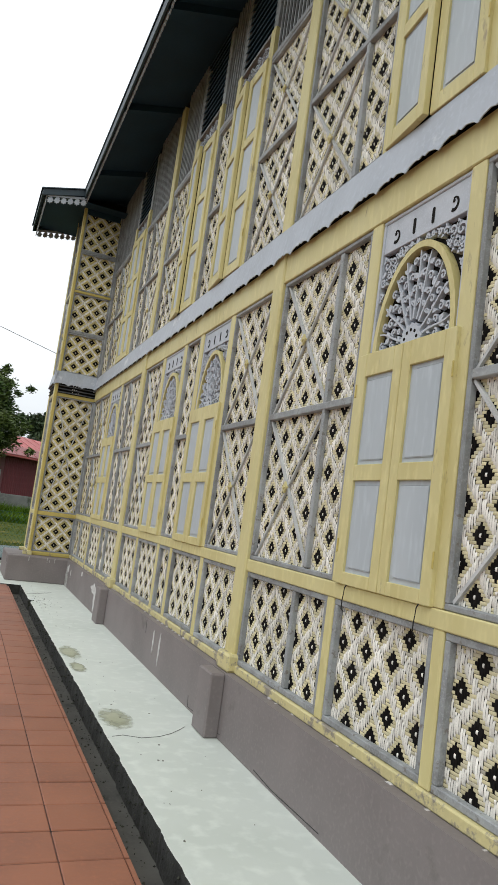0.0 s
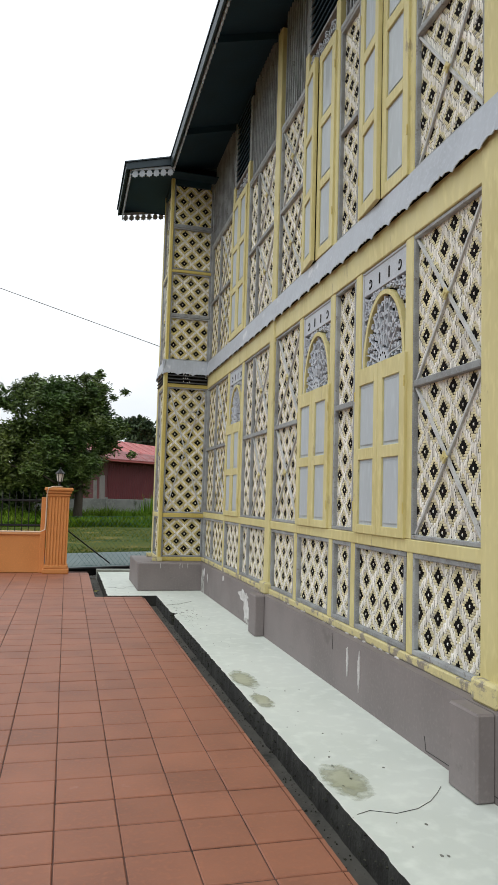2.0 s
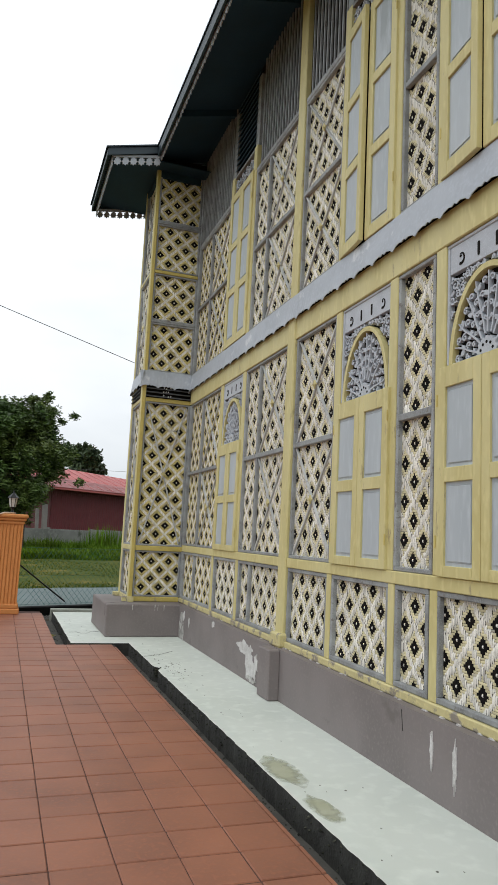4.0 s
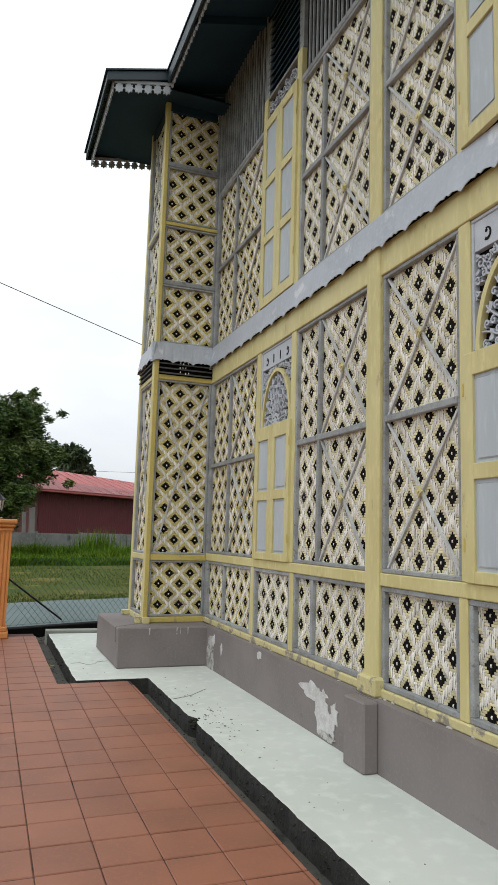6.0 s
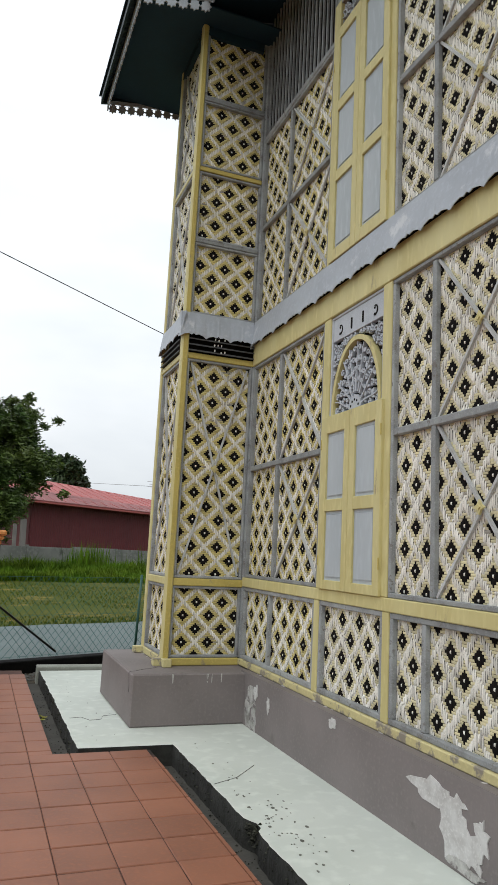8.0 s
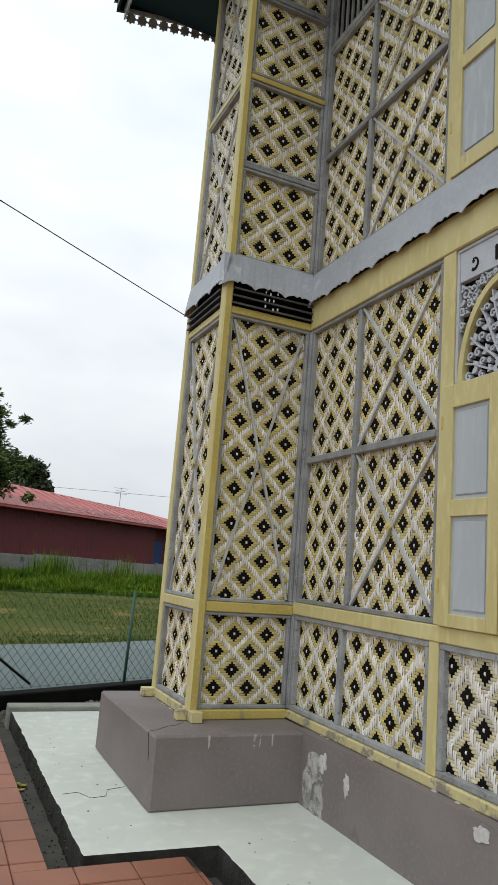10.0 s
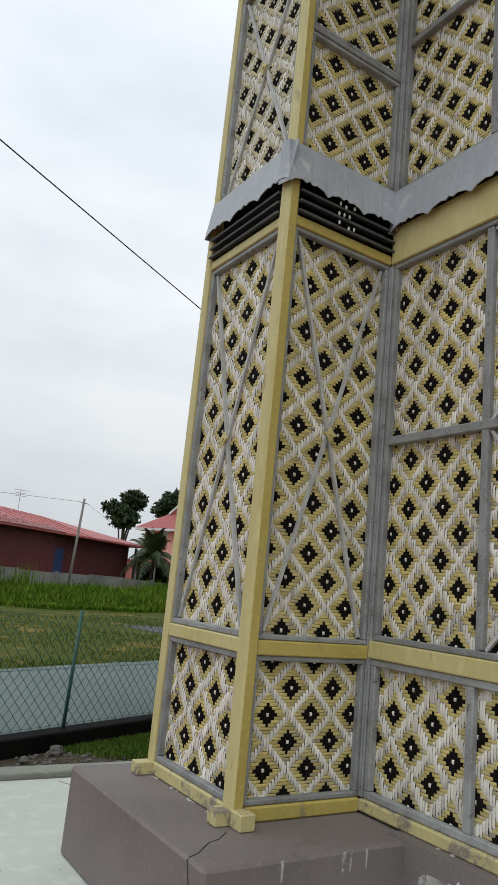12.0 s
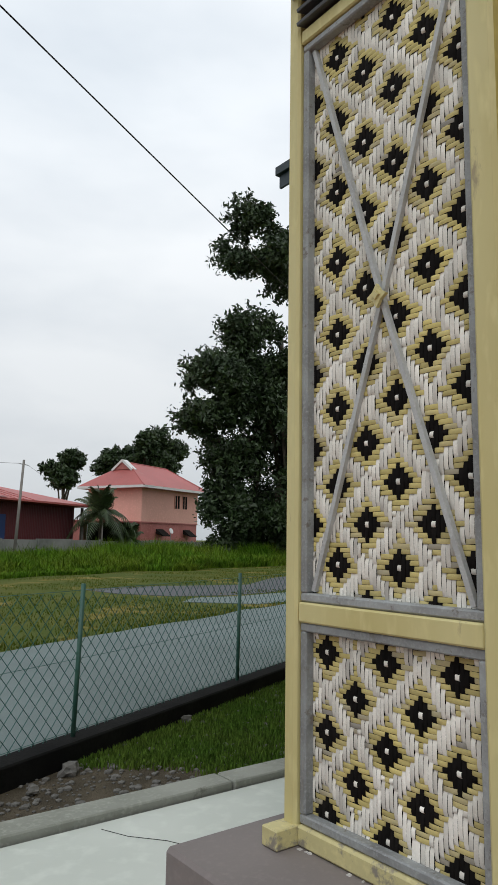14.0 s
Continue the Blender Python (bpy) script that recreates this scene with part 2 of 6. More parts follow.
GLASS_LAMP = material("frosted_lantern_glass", (0.62, 0.62, 0.58), None, 0.2, scale=5)
SHEDWALL = material("maroon_sheet", (0.135, 0.022, 0.024), (0.10, 0.018, 0.02), 0.6, scale=0.6, fine=8, stretch=(1, 1, 0.2), dirt=(0.2, 0.07, 0.06), dirt_amount=0.3)
SHEDROOF = material("red_sheet_roof", (0.44, 0.105, 0.095), (0.36, 0.09, 0.08), 0.5, scale=0.4, fine=6, dirt=(0.40, 0.17, 0.15), dirt_amount=0.35, dirt_scale=0.5)
PINKROOF = material("faded_pink_sheet", (0.50, 0.22, 0.215), (0.44, 0.19, 0.18), 0.5, scale=0.4, fine=6)
BLUE = material("blue_door", (0.02, 0.05, 0.16), None, 0.5, scale=1)
BLOCKWALL = material("weathered_block_wall", (0.23, 0.23, 0.21), (0.13, 0.135, 0.12), 0.9, scale=0.7, fine=6, dirt=(0.08, 0.085, 0.07), dirt_amount=0.45, dirt_scale=0.8)
PINK = material("pink_house_wall", (0.74, 0.40, 0.325), (0.68, 0.36, 0.29), 0.75, scale=0.5, fine=6)
DARKPINK = material("dark_pink_band", (0.46, 0.17, 0.15), (0.36, 0.115, 0.10), 0.75, scale=0.5, fine=6)
WHITEPAINT = material("white_gable_paint", (0.76, 0.76, 0.74), None, 0.6, scale=1)
BARK = material("bark", (0.07, 0.055, 0.04), (0.11, 0.09, 0.07), 0.95, scale=4, fine=30, bump=0.8, stretch=(1, 1, 0.3), dist=0.02)
WOODPOLE = material("weathered_pole", (0.24, 0.22, 0.20), (0.18, 0.165, 0.15), 0.9, scale=2)
SHEDRED = material("dark_red_sheet", (0.105, 0.012, 0.014), (0.08, 0.010, 0.012), 0.6, scale=0.6, fine=8, stretch=(1, 1, 0.2))
LEAF = material("leaf_dark", (0.024, 0.050, 0.014), (0.042, 0.068, 0.018), 0.55, scale=0.5, fine=5, bump=0, island=0.5)
LEAF_MID = material("leaf_mid", (0.050, 0.100, 0.016), (0.120, 0.150, 0.026), 0.55, scale=0.4, fine=5, bump=0, island=0.55)
LEAF_PALM = material("palm_leaf", (0.030, 0.055, 0.016), (0.06, 0.08, 0.025), 0.55, scale=0.4, fine=5, bump=0, island=0.4)
CABLE = material("black_cable", (0.015, 0.015, 0.016), None, 0.5, scale=3, bump=0)
DRYLEAF = material("yellow_fallen_leaf", (0.42, 0.40, 0.05), None, 0.6, scale=20)


# ---------------------------------------------------------------- helpers of the build
def part(name, bm, mat, parent=None, label="", smooth=False):
    me = bpy.data.meshes.new(name)
    bm.normal_update()
    bm.to_mesh(me)
    bm.free()
    for m in (mat if isinstance(mat, (list, tuple)) else [mat]):
        me.materials.append(m)
    if smooth:
        me.polygons.foreach_set("use_smooth", [True] * len(me.polygons))
    ob = new(name, me)
    if parent is not None:
        ob.parent = parent
    if label:
        tagged(ob, label=label)
    return ob


def thing(name, label, category, group="", kind="", at=(0, 0, 0)):
    ob = new(name)
    ob.empty_display_size = 0.1
    ob.location = at
    return tagged(ob, label, category, group, kind)


def box(bm, x0, x1, y0, y1, z0, z1, bevel=0.0, m=None):
    ret = bmesh.ops.create_cube(bm, size=1.0)
    vs = ret["verts"]
    for v in vs:
        v.co = Vector((x0 + (v.co.x + 0.5) * (x1 - x0), y0 + (v.co.y + 0.5) * (y1 - y0), z0 + (v.co.z + 0.5) * (z1 - z0)))
    if bevel:
        es = list({e for v in vs for e in v.link_edges})
        vs = list({v for f in bmesh.ops.bevel(bm, geom=es, offset=bevel, segments=1, affect="EDGES", profile=0.5)["faces"] for v in f.verts} | {v for v in vs if v.is_valid})
    if m is not None:
        for v in vs:
            v.co = m @ v.co
    return vs


def boxed(name, mat, parent, dims, bevel=0.004, m=None, label=""):
    bm = bmesh.new()
    box(bm, *dims, bevel=bevel, m=m)
    return part(name, bm, mat, parent, label)


def slab_poly(bm, pts, z0, z1):
    lo = [bm.verts.new((x, y, z0)) for x, y in pts]
    hi = [bm.verts.new((x, y, z1)) for x, y in pts]
    bm.faces.new(hi)
    bm.faces.new(lo[::-1])
    for i in range(len(pts)):
        j = (i + 1) % len(pts)
        bm.faces.new((lo[i], lo[j], hi[j], hi[i]))
    bmesh.ops.recalc_face_normals(bm, faces=bm.faces[:])


def plate(bm, pts, w0, w1, m):
    """A flat shape with thickness: outline (u, v) in a wall's own frame, from depth w0 to w1."""
    lo = [bm.verts.new(m @ Vector((u, w0, v))) for u, v in pts]
    hi = [bm.verts.new(m @ Vector((u, w1, v))) for u, v in pts]
    faces = [bm.faces.new(hi), bm.faces.new(lo[::-1])]
    for i in range(len(pts)):
        j = (i + 1) % len(pts)
        faces.append(bm.faces.new((lo[i], lo[j], hi[j], hi[i])))
    bmesh.ops.recalc_face_normals(bm, faces=faces)


def ribbon(bm, pts, width, w0, w1, m):
    """A cut strip along (u, v) points in a wall's frame, tapering when width is a pair."""
    n = len(pts)
    wa, wb = width if isinstance(width, tuple) else (width, width)
    rows = []
    for i, p in enumerate(pts):
        a, b = Vector(pts[max(0, i - 1)]), Vector(pts[min(n - 1, i + 1)])
        d = (b - a).normalized()
        nrm = Vector((-d.y, d.x)) * (wa + (wb - wa) * i / max(1, n - 1)) / 2
        c = Vector(p)
        rows.append([bm.verts.new(m @ Vector((q.x, w, q.y))) for q, w in ((c + nrm, w0), (c + nrm, w1), (c - nrm, w1), (c - nrm, w0))])
    faces = []
    for r, s in zip(rows, rows[1:]):
        for k in range(4):
            faces.append(bm.faces.new((r[k], r[(k + 1) % 4], s[(k + 1) % 4], s[k])))
    faces.append(bm.faces.new(rows[0][::-1]))
    faces.append(bm.faces.new(rows[-1]))
    bmesh.ops.recalc_face_normals(bm, faces=faces)


def tube(bm, pts, radius, sides=6):
    pts = [Vector(p) for p in pts]
    rad = radius if isinstance(radius, (list, tuple)) else [radius] * len(pts)
    rings = []
    for i, p in enumerate(pts):
        d = (pts[min(i + 1, len(pts) - 1)] - pts[max(i - 1, 0)]).normalized()
        s = d.cross(Vector((0, 0, 1)))
        s = s.normalized() if s.length > 1e-4 else Vector((1, 0, 0))
        t = d.cross(s)
        rings.append([bm.verts.new(p + (s * math.cos(a) + t * math.sin(a)) * rad[i]) for a in (2 * math.pi * k / sides for k in range(sides))])
    for r, s in zip(rings, rings[1:]):
        for k in range(sides):
            bm.faces.new((r[k], r[(k + 1) % sides], s[(k + 1) % sides], s[k]))
    bm.faces.new(rings[0][::-1])
    bm.faces.new(rings[-1])


def quads_mesh(name, verts, faces, mats, mat_index=None, parent=None, smooth=False):
    """One mesh from arrays: verts (n, 3), faces (k, 3 or 4)."""
    verts, faces = np.asarray(verts, dtype=np.float32), np.asarray(faces, dtype=np.int32)
    me = bpy.data.meshes.new(name)
    me.vertices.add(len(verts))
    me.vertices.foreach_set("co", verts.ravel())
    k = faces.shape[1]
    me.loops.add(faces.size)
    me.loops.foreach_set("vertex_index", faces.ravel())
    me.polygons.add(len(faces))
    me.polygons.foreach_set("loop_start", np.arange(0, faces.size, k, dtype=np.int32))
    for m in mats:
        me.materials.append(m)
    if mat_index is not None:
        me.polygons.foreach_set("material_index", np.asarray(mat_index, dtype=np.int32))
    me.polygons.foreach_set("use_smooth", np.full(len(faces), smooth))
    me.update(calc_edges=True)
    ob = new(name, me)
    if parent is not None:
        ob.parent = parent
    return ob


# ---------------------------------------------------------------- the woven bamboo
def frame_matrix(origin, u_axis, out_axis):
    m = Matrix.Identity(4)
    for i, a in enumerate((u_axis, out_axis, (0, 0, 1))):
        for r in range(3):
            m[r][i] = a[r]
    m.translation = origin
    return m


MAIN = frame_matrix((2.055, 0, 0), (0, 1, 0), (-1, 0, 0))
SIDE = frame_matrix((2.055, 13.3, 0), (-1, 0, 0), (0, -1, 0))
FRONT = frame_matrix((1.30, 0, 0), (0, 1, 0), (-1, 0, 0))
rng = np.random.default_rng(7)
HALF = 8


def weave(name, u0, u1, v0, v1, cu, cv, m, parent, centre=None, yellow=None, base=-0.052, wide=0.45):
    nu, nv = max(4, round((u1 - u0) / cu)), max(4, round((v1 - v0) / cv))
    cu, cv = (u1 - u0) / nu, (v1 - v0) / nv
    off_u, off_v = int(rng.integers(0, 16)), int(rng.integers(0, 16))
    if centre:
        off_u, off_v = -math.floor((centre[0] - u0) / cu), -math.floor((centre[1] - v0) / cv)
    ii, jj = np.meshgrid(np.arange(nu) + off_u, np.arange(nv) + off_v, indexing="ij")

    def nearest(a, b):
        return np.abs((a + HALF) % 16 - HALF), np.abs((b + HALF) % 16 - HALF)
    dx, dy = nearest(ii, jj)
    ex, ey = nearest(ii + HALF, jj + HALF)
    second = (ex + ey) < (dx + dy)
    dx, dy = np.where(second, ex, dx), np.where(second, ey, dy)
    ring = dx + dy
    kind = np.where(ring >= 7, 0, 1)
    kind = np.where((ring == 6) & (rng.random(ring.shape) < wide), 0, kind)
    kind = np.where(dx * 1.08 + dy <= 3.4, 2, kind)
    kind = np.where(ring == 0, 3, kind)
    rects = []
    for i in range(nu):
        run = 0
        col = kind[i]
        for j in range(nv):
            run += 1
            end = j == nv - 1 or col[j + 1] != col[j] or run >= 5
            if col[j] in (0, 2, 3) and end:
                rects.append((i, i + 1, j + 1 - run, j + 1, col[j], 1))
            if end:
                run = 0
    for j in range(nv):
        run = 0
        row = kind[:, j]
        for i in range(nu):
            run += 1
            end = i == nu - 1 or row[i + 1] != row[i] or run >= 5
            if row[i] == 1 and end:
                rects.append((i + 1 - run, i + 1, j, j + 1, 1, 0))
            if end:
                run = 0
    r = np.array(rects, dtype=np.float64)
    n = len(r)
    vertical = r[:, 5] > 0.5
    a0 = np.where(vertical, r[:, 2] * cv + v0, r[:, 0] * cu + u0)
    a1 = np.where(vertical, r[:, 3] * cv + v0, r[:, 1] * cu + u0)
    b0 = np.where(vertical, r[:, 0] * cu + u0, r[:, 2] * cv + v0)
    b1 = np.where(vertical, r[:, 1] * cu + u0, r[:, 3] * cv + v0)
    a0 = a0 - 0.003 * rng.random(n)
    a1 = a1 + 0.003 * rng.random(n)
    gap = 0.0002 + 0.0010 * rng.random((n, 2))
    b0, b1 = b0 + gap[:, 0], b1 - gap[:, 1]
    high = 0.0062 + 0.0032 * rng.random(n)
    high = np.where(r[:, 4] == 2, high * 0.8, high)
    high = np.where(r[:, 4] == 3, high * 1.0, high)
    skew = (rng.random(n) - 0.5) * 0.004
    pts = np.zeros((n, 4, 3, 3))
    for s, (f, h) in enumerate(((0.0, 0.05), (0.22, 0.9), (0.78, 0.9), (1.0, 0.05))):
        a = a0 + (a1 - a0) * f
        for c, (g, drop) in enumerate(((0.0, 0.66), (0.5, 1.0), (1.0, 0.66))):
            b = b0 + (b1 - b0) * g + skew * (f - 0.5)
            w = base + high * (h * drop + (0.1 if drop == 1.0 else 0))
            pts[:, s, c, 0] = np.where(vertical, b, a)
            pts[:, s, c, 2] = np.where(vertical, a, b)
            pts[:, s, c, 1] = w
    flat = pts.reshape(-1, 3)
    flat[:, 0] = np.clip(flat[:, 0], u0, u1)
    flat[:, 2] = np.clip(flat[:, 2], v0, v1)
    mm = np.array(m)
    flat = flat @ mm[:3, :3].T + mm[:3, 3]
    quad = []
    for s in range(3):
        for c in range(2):
            quad.append((s * 3 + c, s * 3 + c + 1, s * 3 + c + 4, s * 3 + c + 3))
    quad = np.array(quad)
    rev = quad[:, ::-1]
    idx = np.arange(n)[:, None, None] * 12
    faces = np.where(vertical[:, None, None], quad[None] + idx, rev[None] + idx).reshape(-1, 4)
    mats = np.repeat(np.array([0, 1, 2, 0])[r[:, 4].astype(int)], 6)
    ob = quads_mesh(name, flat, faces, [WHITE_BAMBOO, yellow or CREAM_BAMBOO, BLACK_BAMBOO], mats, parent, smooth=True)
    return ob


ROSETTE = [(0.042 * (1 if k % 2 == 0 else 0.55) * math.cos(k * math.pi / 4 + math.pi / 2), 0.042 * (1 if k % 2 == 0 else 0.55) * math.sin(k * math.pi / 4 + math.pi / 2)) for k in range(8)]


def cross_brace(u0, u1, v0, v1, m, parent, wide=0.0175, cv=None):
    bm = bmesh.new()
    ribbon(bm, [(u0, v0), ((u0 + u1) / 2, cv or (v0 + v1) / 2), (u1, v1)], wide, -0.044, -0.024, m)
    part("brace", bm, BRACE, parent)
    bm = bmesh.new()
    ribbon(bm, [(u0, v1), ((u0 + u1) / 2, cv or (v0 + v1) / 2), (u1, v0)], wide, -0.046, -0.028, m)
    part("brace", bm, BRACE, parent)
    cu, cv = (u0 + u1) / 2, cv or (v0 + v1) / 2
    bm = bmesh.new()
    plate(bm, [(cu + a, cv + b) for a, b in ROSETTE], -0.018, -0.004, m)
    plate(bm, [(cu + a * 0.4, cv + b * 0.4) for a, b in ROSETTE], -0.004, 0.004, m)
    part("rosette", bm, YELLOW, parent, "small yellow carved rosette")


def lattice(parent, m, u0, u1, v0, v1, braces=(), cu=0.0147, cv=0.0164, fr=0.030, rails=(), dividers=(), centre=None, yellow=None, wide=0.60):
    """A woven panel with its grey frame, rails, dividers and crossed braces."""
    ob = boxed("woven_panel", DARK, parent, (u0 + 0.002, u1 - 0.002, -0.0555, -0.0525, v0 + 0.002, v1 - 0.002), 0.0, m, "woven bamboo panel of white, yellow and black strips")
    strips = weave("weave", u0 + 0.004, u1 - 0.004, v0 + 0.004, v1 - 0.004, cu, cv, m, ob, centre, yellow, wide=wide)
    tagged(strips, "interlaced split bamboo strips", kind="stuff")
    for dims in ((u0, u1, v0, v0 + fr), (u0, u1, v1 - fr, v1), (u0, u0 + fr, v0 + fr, v1 - fr), (u1 - fr, u1, v0 + fr, v1 - fr)):
        boxed("frame_strip", GREY, ob, (dims[0], dims[1], -0.05, -0.008, dims[2], dims[3]), 0.005, m)
    for v, ua, ub in rails:
        boxed("mid_rail", GREY, ob, (ua, ub, -0.05, -0.006, v - 0.024, v + 0.024), 0.005, m)
    for u, va, vb in dividers:
        boxed("divider", GREY, ob, (u - 0.021, u + 0.021, -0.048, -0.010, va, vb), 0.005, m)
    for b in braces:
        cross_brace(*b[:4], m, ob, cv=b[4] if len(b) > 4 else None)
    return ob


# ---------------------------------------------------------------- ground, paving, plinth
YARD = (-9.0, 9.0, -9.0, 15.84)


def build_ground():
    x0, x1, y0, y1 = YARD
    far = 1500.0
    bm = bmesh.new()
    for a, b, c, d in ((-far, -0.42, y1, far), (9.0, far, y1, far), (-far, far, -far, y0), (-far, x0, y0, y1), (x1, far, y0, y1)):
        bm.faces.new([bm.verts.new(p) for p in ((a, c, -0.03), (b, c, -0.03), (b, d, -0.03), (a, d, -0.03))])
    # beyond the fence line, leaving the sunken soil strip free
    bm.faces.new([bm.verts.new(p) for p in ((-0.42, 16.31, -0.03), (9.0, 20.55, -0.03), (9.0, far, -0.03), (-0.42, far, -0.03))])
    bmesh.ops.remove_doubles(bm, verts=bm.verts[:], dist=0.001)
    tagged(part("ground", bm, GRASS), "wide mown grass field with dry patches", "ground", kind="structure")
    bm = bmesh.new()
    far_edge = [(x * 0.5, 20.35 + 0.45 * x * 0.5 + 0.22 * noise.noise((x * 0.31, 4.0, 0)) + 0.10 * noise.noise((x * 1.3, 8.0, 0))) for x in range(-40, 80)]
    slab_poly(bm, [(60, 16.6 + 27), (-60, 16.6 - 27)] + [(-60, 20.35 - 27)] + far_edge + [(60, 20.35 + 27)], -0.12, -0.004)
    bmesh.ops.triangulate(bm, faces=[f for f in bm.faces if len(f.verts) > 4])
    tagged(part("road", bm, ROAD), "worn pale grey asphalt lane beyond the fence", "road", kind="structure")
    bm = bmesh.new()
    slab_poly(bm, [(8.5, 31.9), (8.7, 29.9), (9.6, 28.5), (11.2, 28.1), (13, 28.5), (20, 32.0), (26, 34.6), (26, 39.0), (18, 34.6), (14.5, 31.6), (11, 32.2)], -0.1, -0.022)
    tagged(part("pavement", bm, ASPHALT), "dark asphalt patch laid in the grass", "pavement", kind="structure")
    bm = bmesh.new()
    slab_poly(bm, [(8.9, 26.9), (10.2, 25.6), (12, 26.0), (16, 28.2), (24, 32.2), (24, 33.4), (17, 30.1), (13.2, 28.2), (11.2, 27.7), (9.8, 27.8)], -0.1, -0.020)
    tagged(part("pavement_gravel", bm, ROAD), "pale gravel spilled beside the lane", "pavement", kind="structure")
    bm = bmesh.new()
    slab_poly(bm, [(-0.4, 15.85), (9, 15.85), (9, 20.6), (-0.4, 16.35)], -0.3, -0.16)
    tagged(part("ground_strip", bm, SOIL), "bare gravelly soil strip along the fence", "soil", kind="structure")


def build_paving():
    # white cement apron round the plinth, stepping out round the tower
    bm = bmesh.new()
    random.seed(17)
    edge = []
    y = 12.35
    while y > 0.0:
        bite = 0.05 * max(0, noise.noise((y * 1.7, 3.1, 0)) - 0.42) / 0.4 + 0.055 * math.exp(-((y - 10.64) / 0.07) ** 2)
        edge.append((1.182 + 0.007 * noise.noise((y * 5, 0, 0)) + bite + random.uniform(-0.004, 0.004), y))
        y -= random.uniform(0.03, 0.07)
    out = []
    y = 15.74
    while y > 12.40:
        out.append((0.44 + 0.012 * noise.noise((y * 5, 9, 0)) + random.uniform(-0.004, 0.004), y))
        y -= random.uniform(0.04, 0.08)
    slab_poly(bm, [(1.16, -8), (2.2, -8), (2.2, 12.6), (9, 12.6), (9, 15.765), (0.43, 15.765)] + out + [(0.445, 12.37)] + edge, -0.22, 0.0)
    bmesh.ops.triangulate(bm, faces=[f for f in bm.faces if len(f.verts) > 4])
    bm.normal_update()
    # side faces take the near-black cement
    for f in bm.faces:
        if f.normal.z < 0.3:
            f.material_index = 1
    apron = tagged(part("pavement_apron", bm, [APRON, BLACKCEMENT]), "white cement apron with cracks and near-black edges", "apron", kind="structure")
    bm = bmesh.new()
    slab_poly(bm, [(-9, -9), (2.0, -9), (2.0, 12.36), (0.60, 12.36), (0.60, 15.84), (-9, 15.84)], -0.30, -0.16)
    tagged(part("drain_floor", bm, DRAIN), "dark open drain lined with mossy cement", "drain", kind="structure")
    # damp stains on the apron
    for cx, cy, sx, sy in ((1.30, 7.25, 0.12, 0.30), (1.28, 6.62, 0.08, 0.22), (1.325, 5.05, 0.13, 0.27)):
        bm = bmesh.new()
        ring = [(cx + sx * (1 + 0.35 * noise.noise((cx * 9, cy * 5, k * 0.9))) * math.cos(k * 0.3927), cy + sy * (1 + 0.35 * noise.noise((cy, cx, k * 0.9 + 7))) * math.sin(k * 0.3927)) for k in range(16)]
        bm.faces.new([bm.verts.new((p[0], p[1], 0.0022)) for p in ring])
        part("damp_stain", bm, STAIN, apron, "greenish damp stain")
    # specks of dirt and grit, thickest by the drain
    random.seed(31)
    bm = bmesh.new()
    for k in range(150):
        y = random.gauss(10.75, 0.35) if k < 60 else random.uniform(2.0, 15.4)
        x = 1.27 + abs(random.gauss(0, 0.16)) if y < 12.5 else random.uniform(0.5, 0.9)
        if x > 1.84:
            continue
        r = random.choice((0.003, 0.004, 0.005, 0.008)) * (1.6 if k < 30 else 1)
        plate(bm, [(x + r * random.uniform(0.6, 1.2) * math.cos(a), y + 1.5 * r * random.uniform(0.6, 1.2) * math.sin(a)) for a in (q * 1.0472 for q in range(6))], 0.0006, 0.0022,
              Matrix(((1, 0, 0, 0), (0, 0, 1, 0), (0, 1, 0, 0), (0, 0, 0, 1))))
    tagged(part("grit", bm, GRIT, apron), "specks of dark grit", kind="stuff")
    # crumbs of moss and mortar along the drain's edge and floor
    verts, faces = [], []
    for k in range(2200):
        y = random.uniform(2.0, 15.3)
        edge_x = 1.182 if y < 12.3 else 0.44
        depth = random.random()
        if depth < 0.62:
            x, z = edge_x - random.uniform(-0.006, 0.012) + 0.05 * max(0, noise.noise((y * 1.7, 3.1, 0)) - 0.42) / 0.4, -0.005 - 0.15 * random.random() ** 1.4
        else:
            x, z = edge_x - random.uniform(0.01, 0.17), -0.158
        r = random.choice((0.003, 0.004, 0.006, 0.009)) * random.uniform(0.7, 1.3)
        if k < 70:  # broken corner of the apron's edge
            x, y, z, r = 1.20 + random.uniform(-0.03, 0.045), random.gauss(10.64, 0.05), random.uniform(-0.09, 0.004), r * 1.9
        q = len(verts)
        verts += [(x + r * random.uniform(0.6, 1.3) * d[0], y + r * random.uniform(0.6, 1.3) * d[1], z + r * random.uniform(0.5, 1.0) * d[2]) for d in ((1, 0, 0), (-1, 0, 0), (0, 1, 0), (0, -1, 0), (0, 0, 1), (0, 0, -1))]
        for f in ((0, 2, 4), (2, 1, 4), (1, 3, 4), (3, 0, 4), (2, 0, 5), (1, 2, 5), (3, 1, 5), (0, 3, 5)):
            faces.append([q + e for e in f])
    me = bpy.data.meshes.new("crumbs")
    me.from_pydata(verts, [], faces)
    me.materials.append(CRUMB)
    ob = new("crumbs", me)
    ob.parent = apron
    tagged(ob, "crumbs of moss and mortar in the drain", kind="stuff")
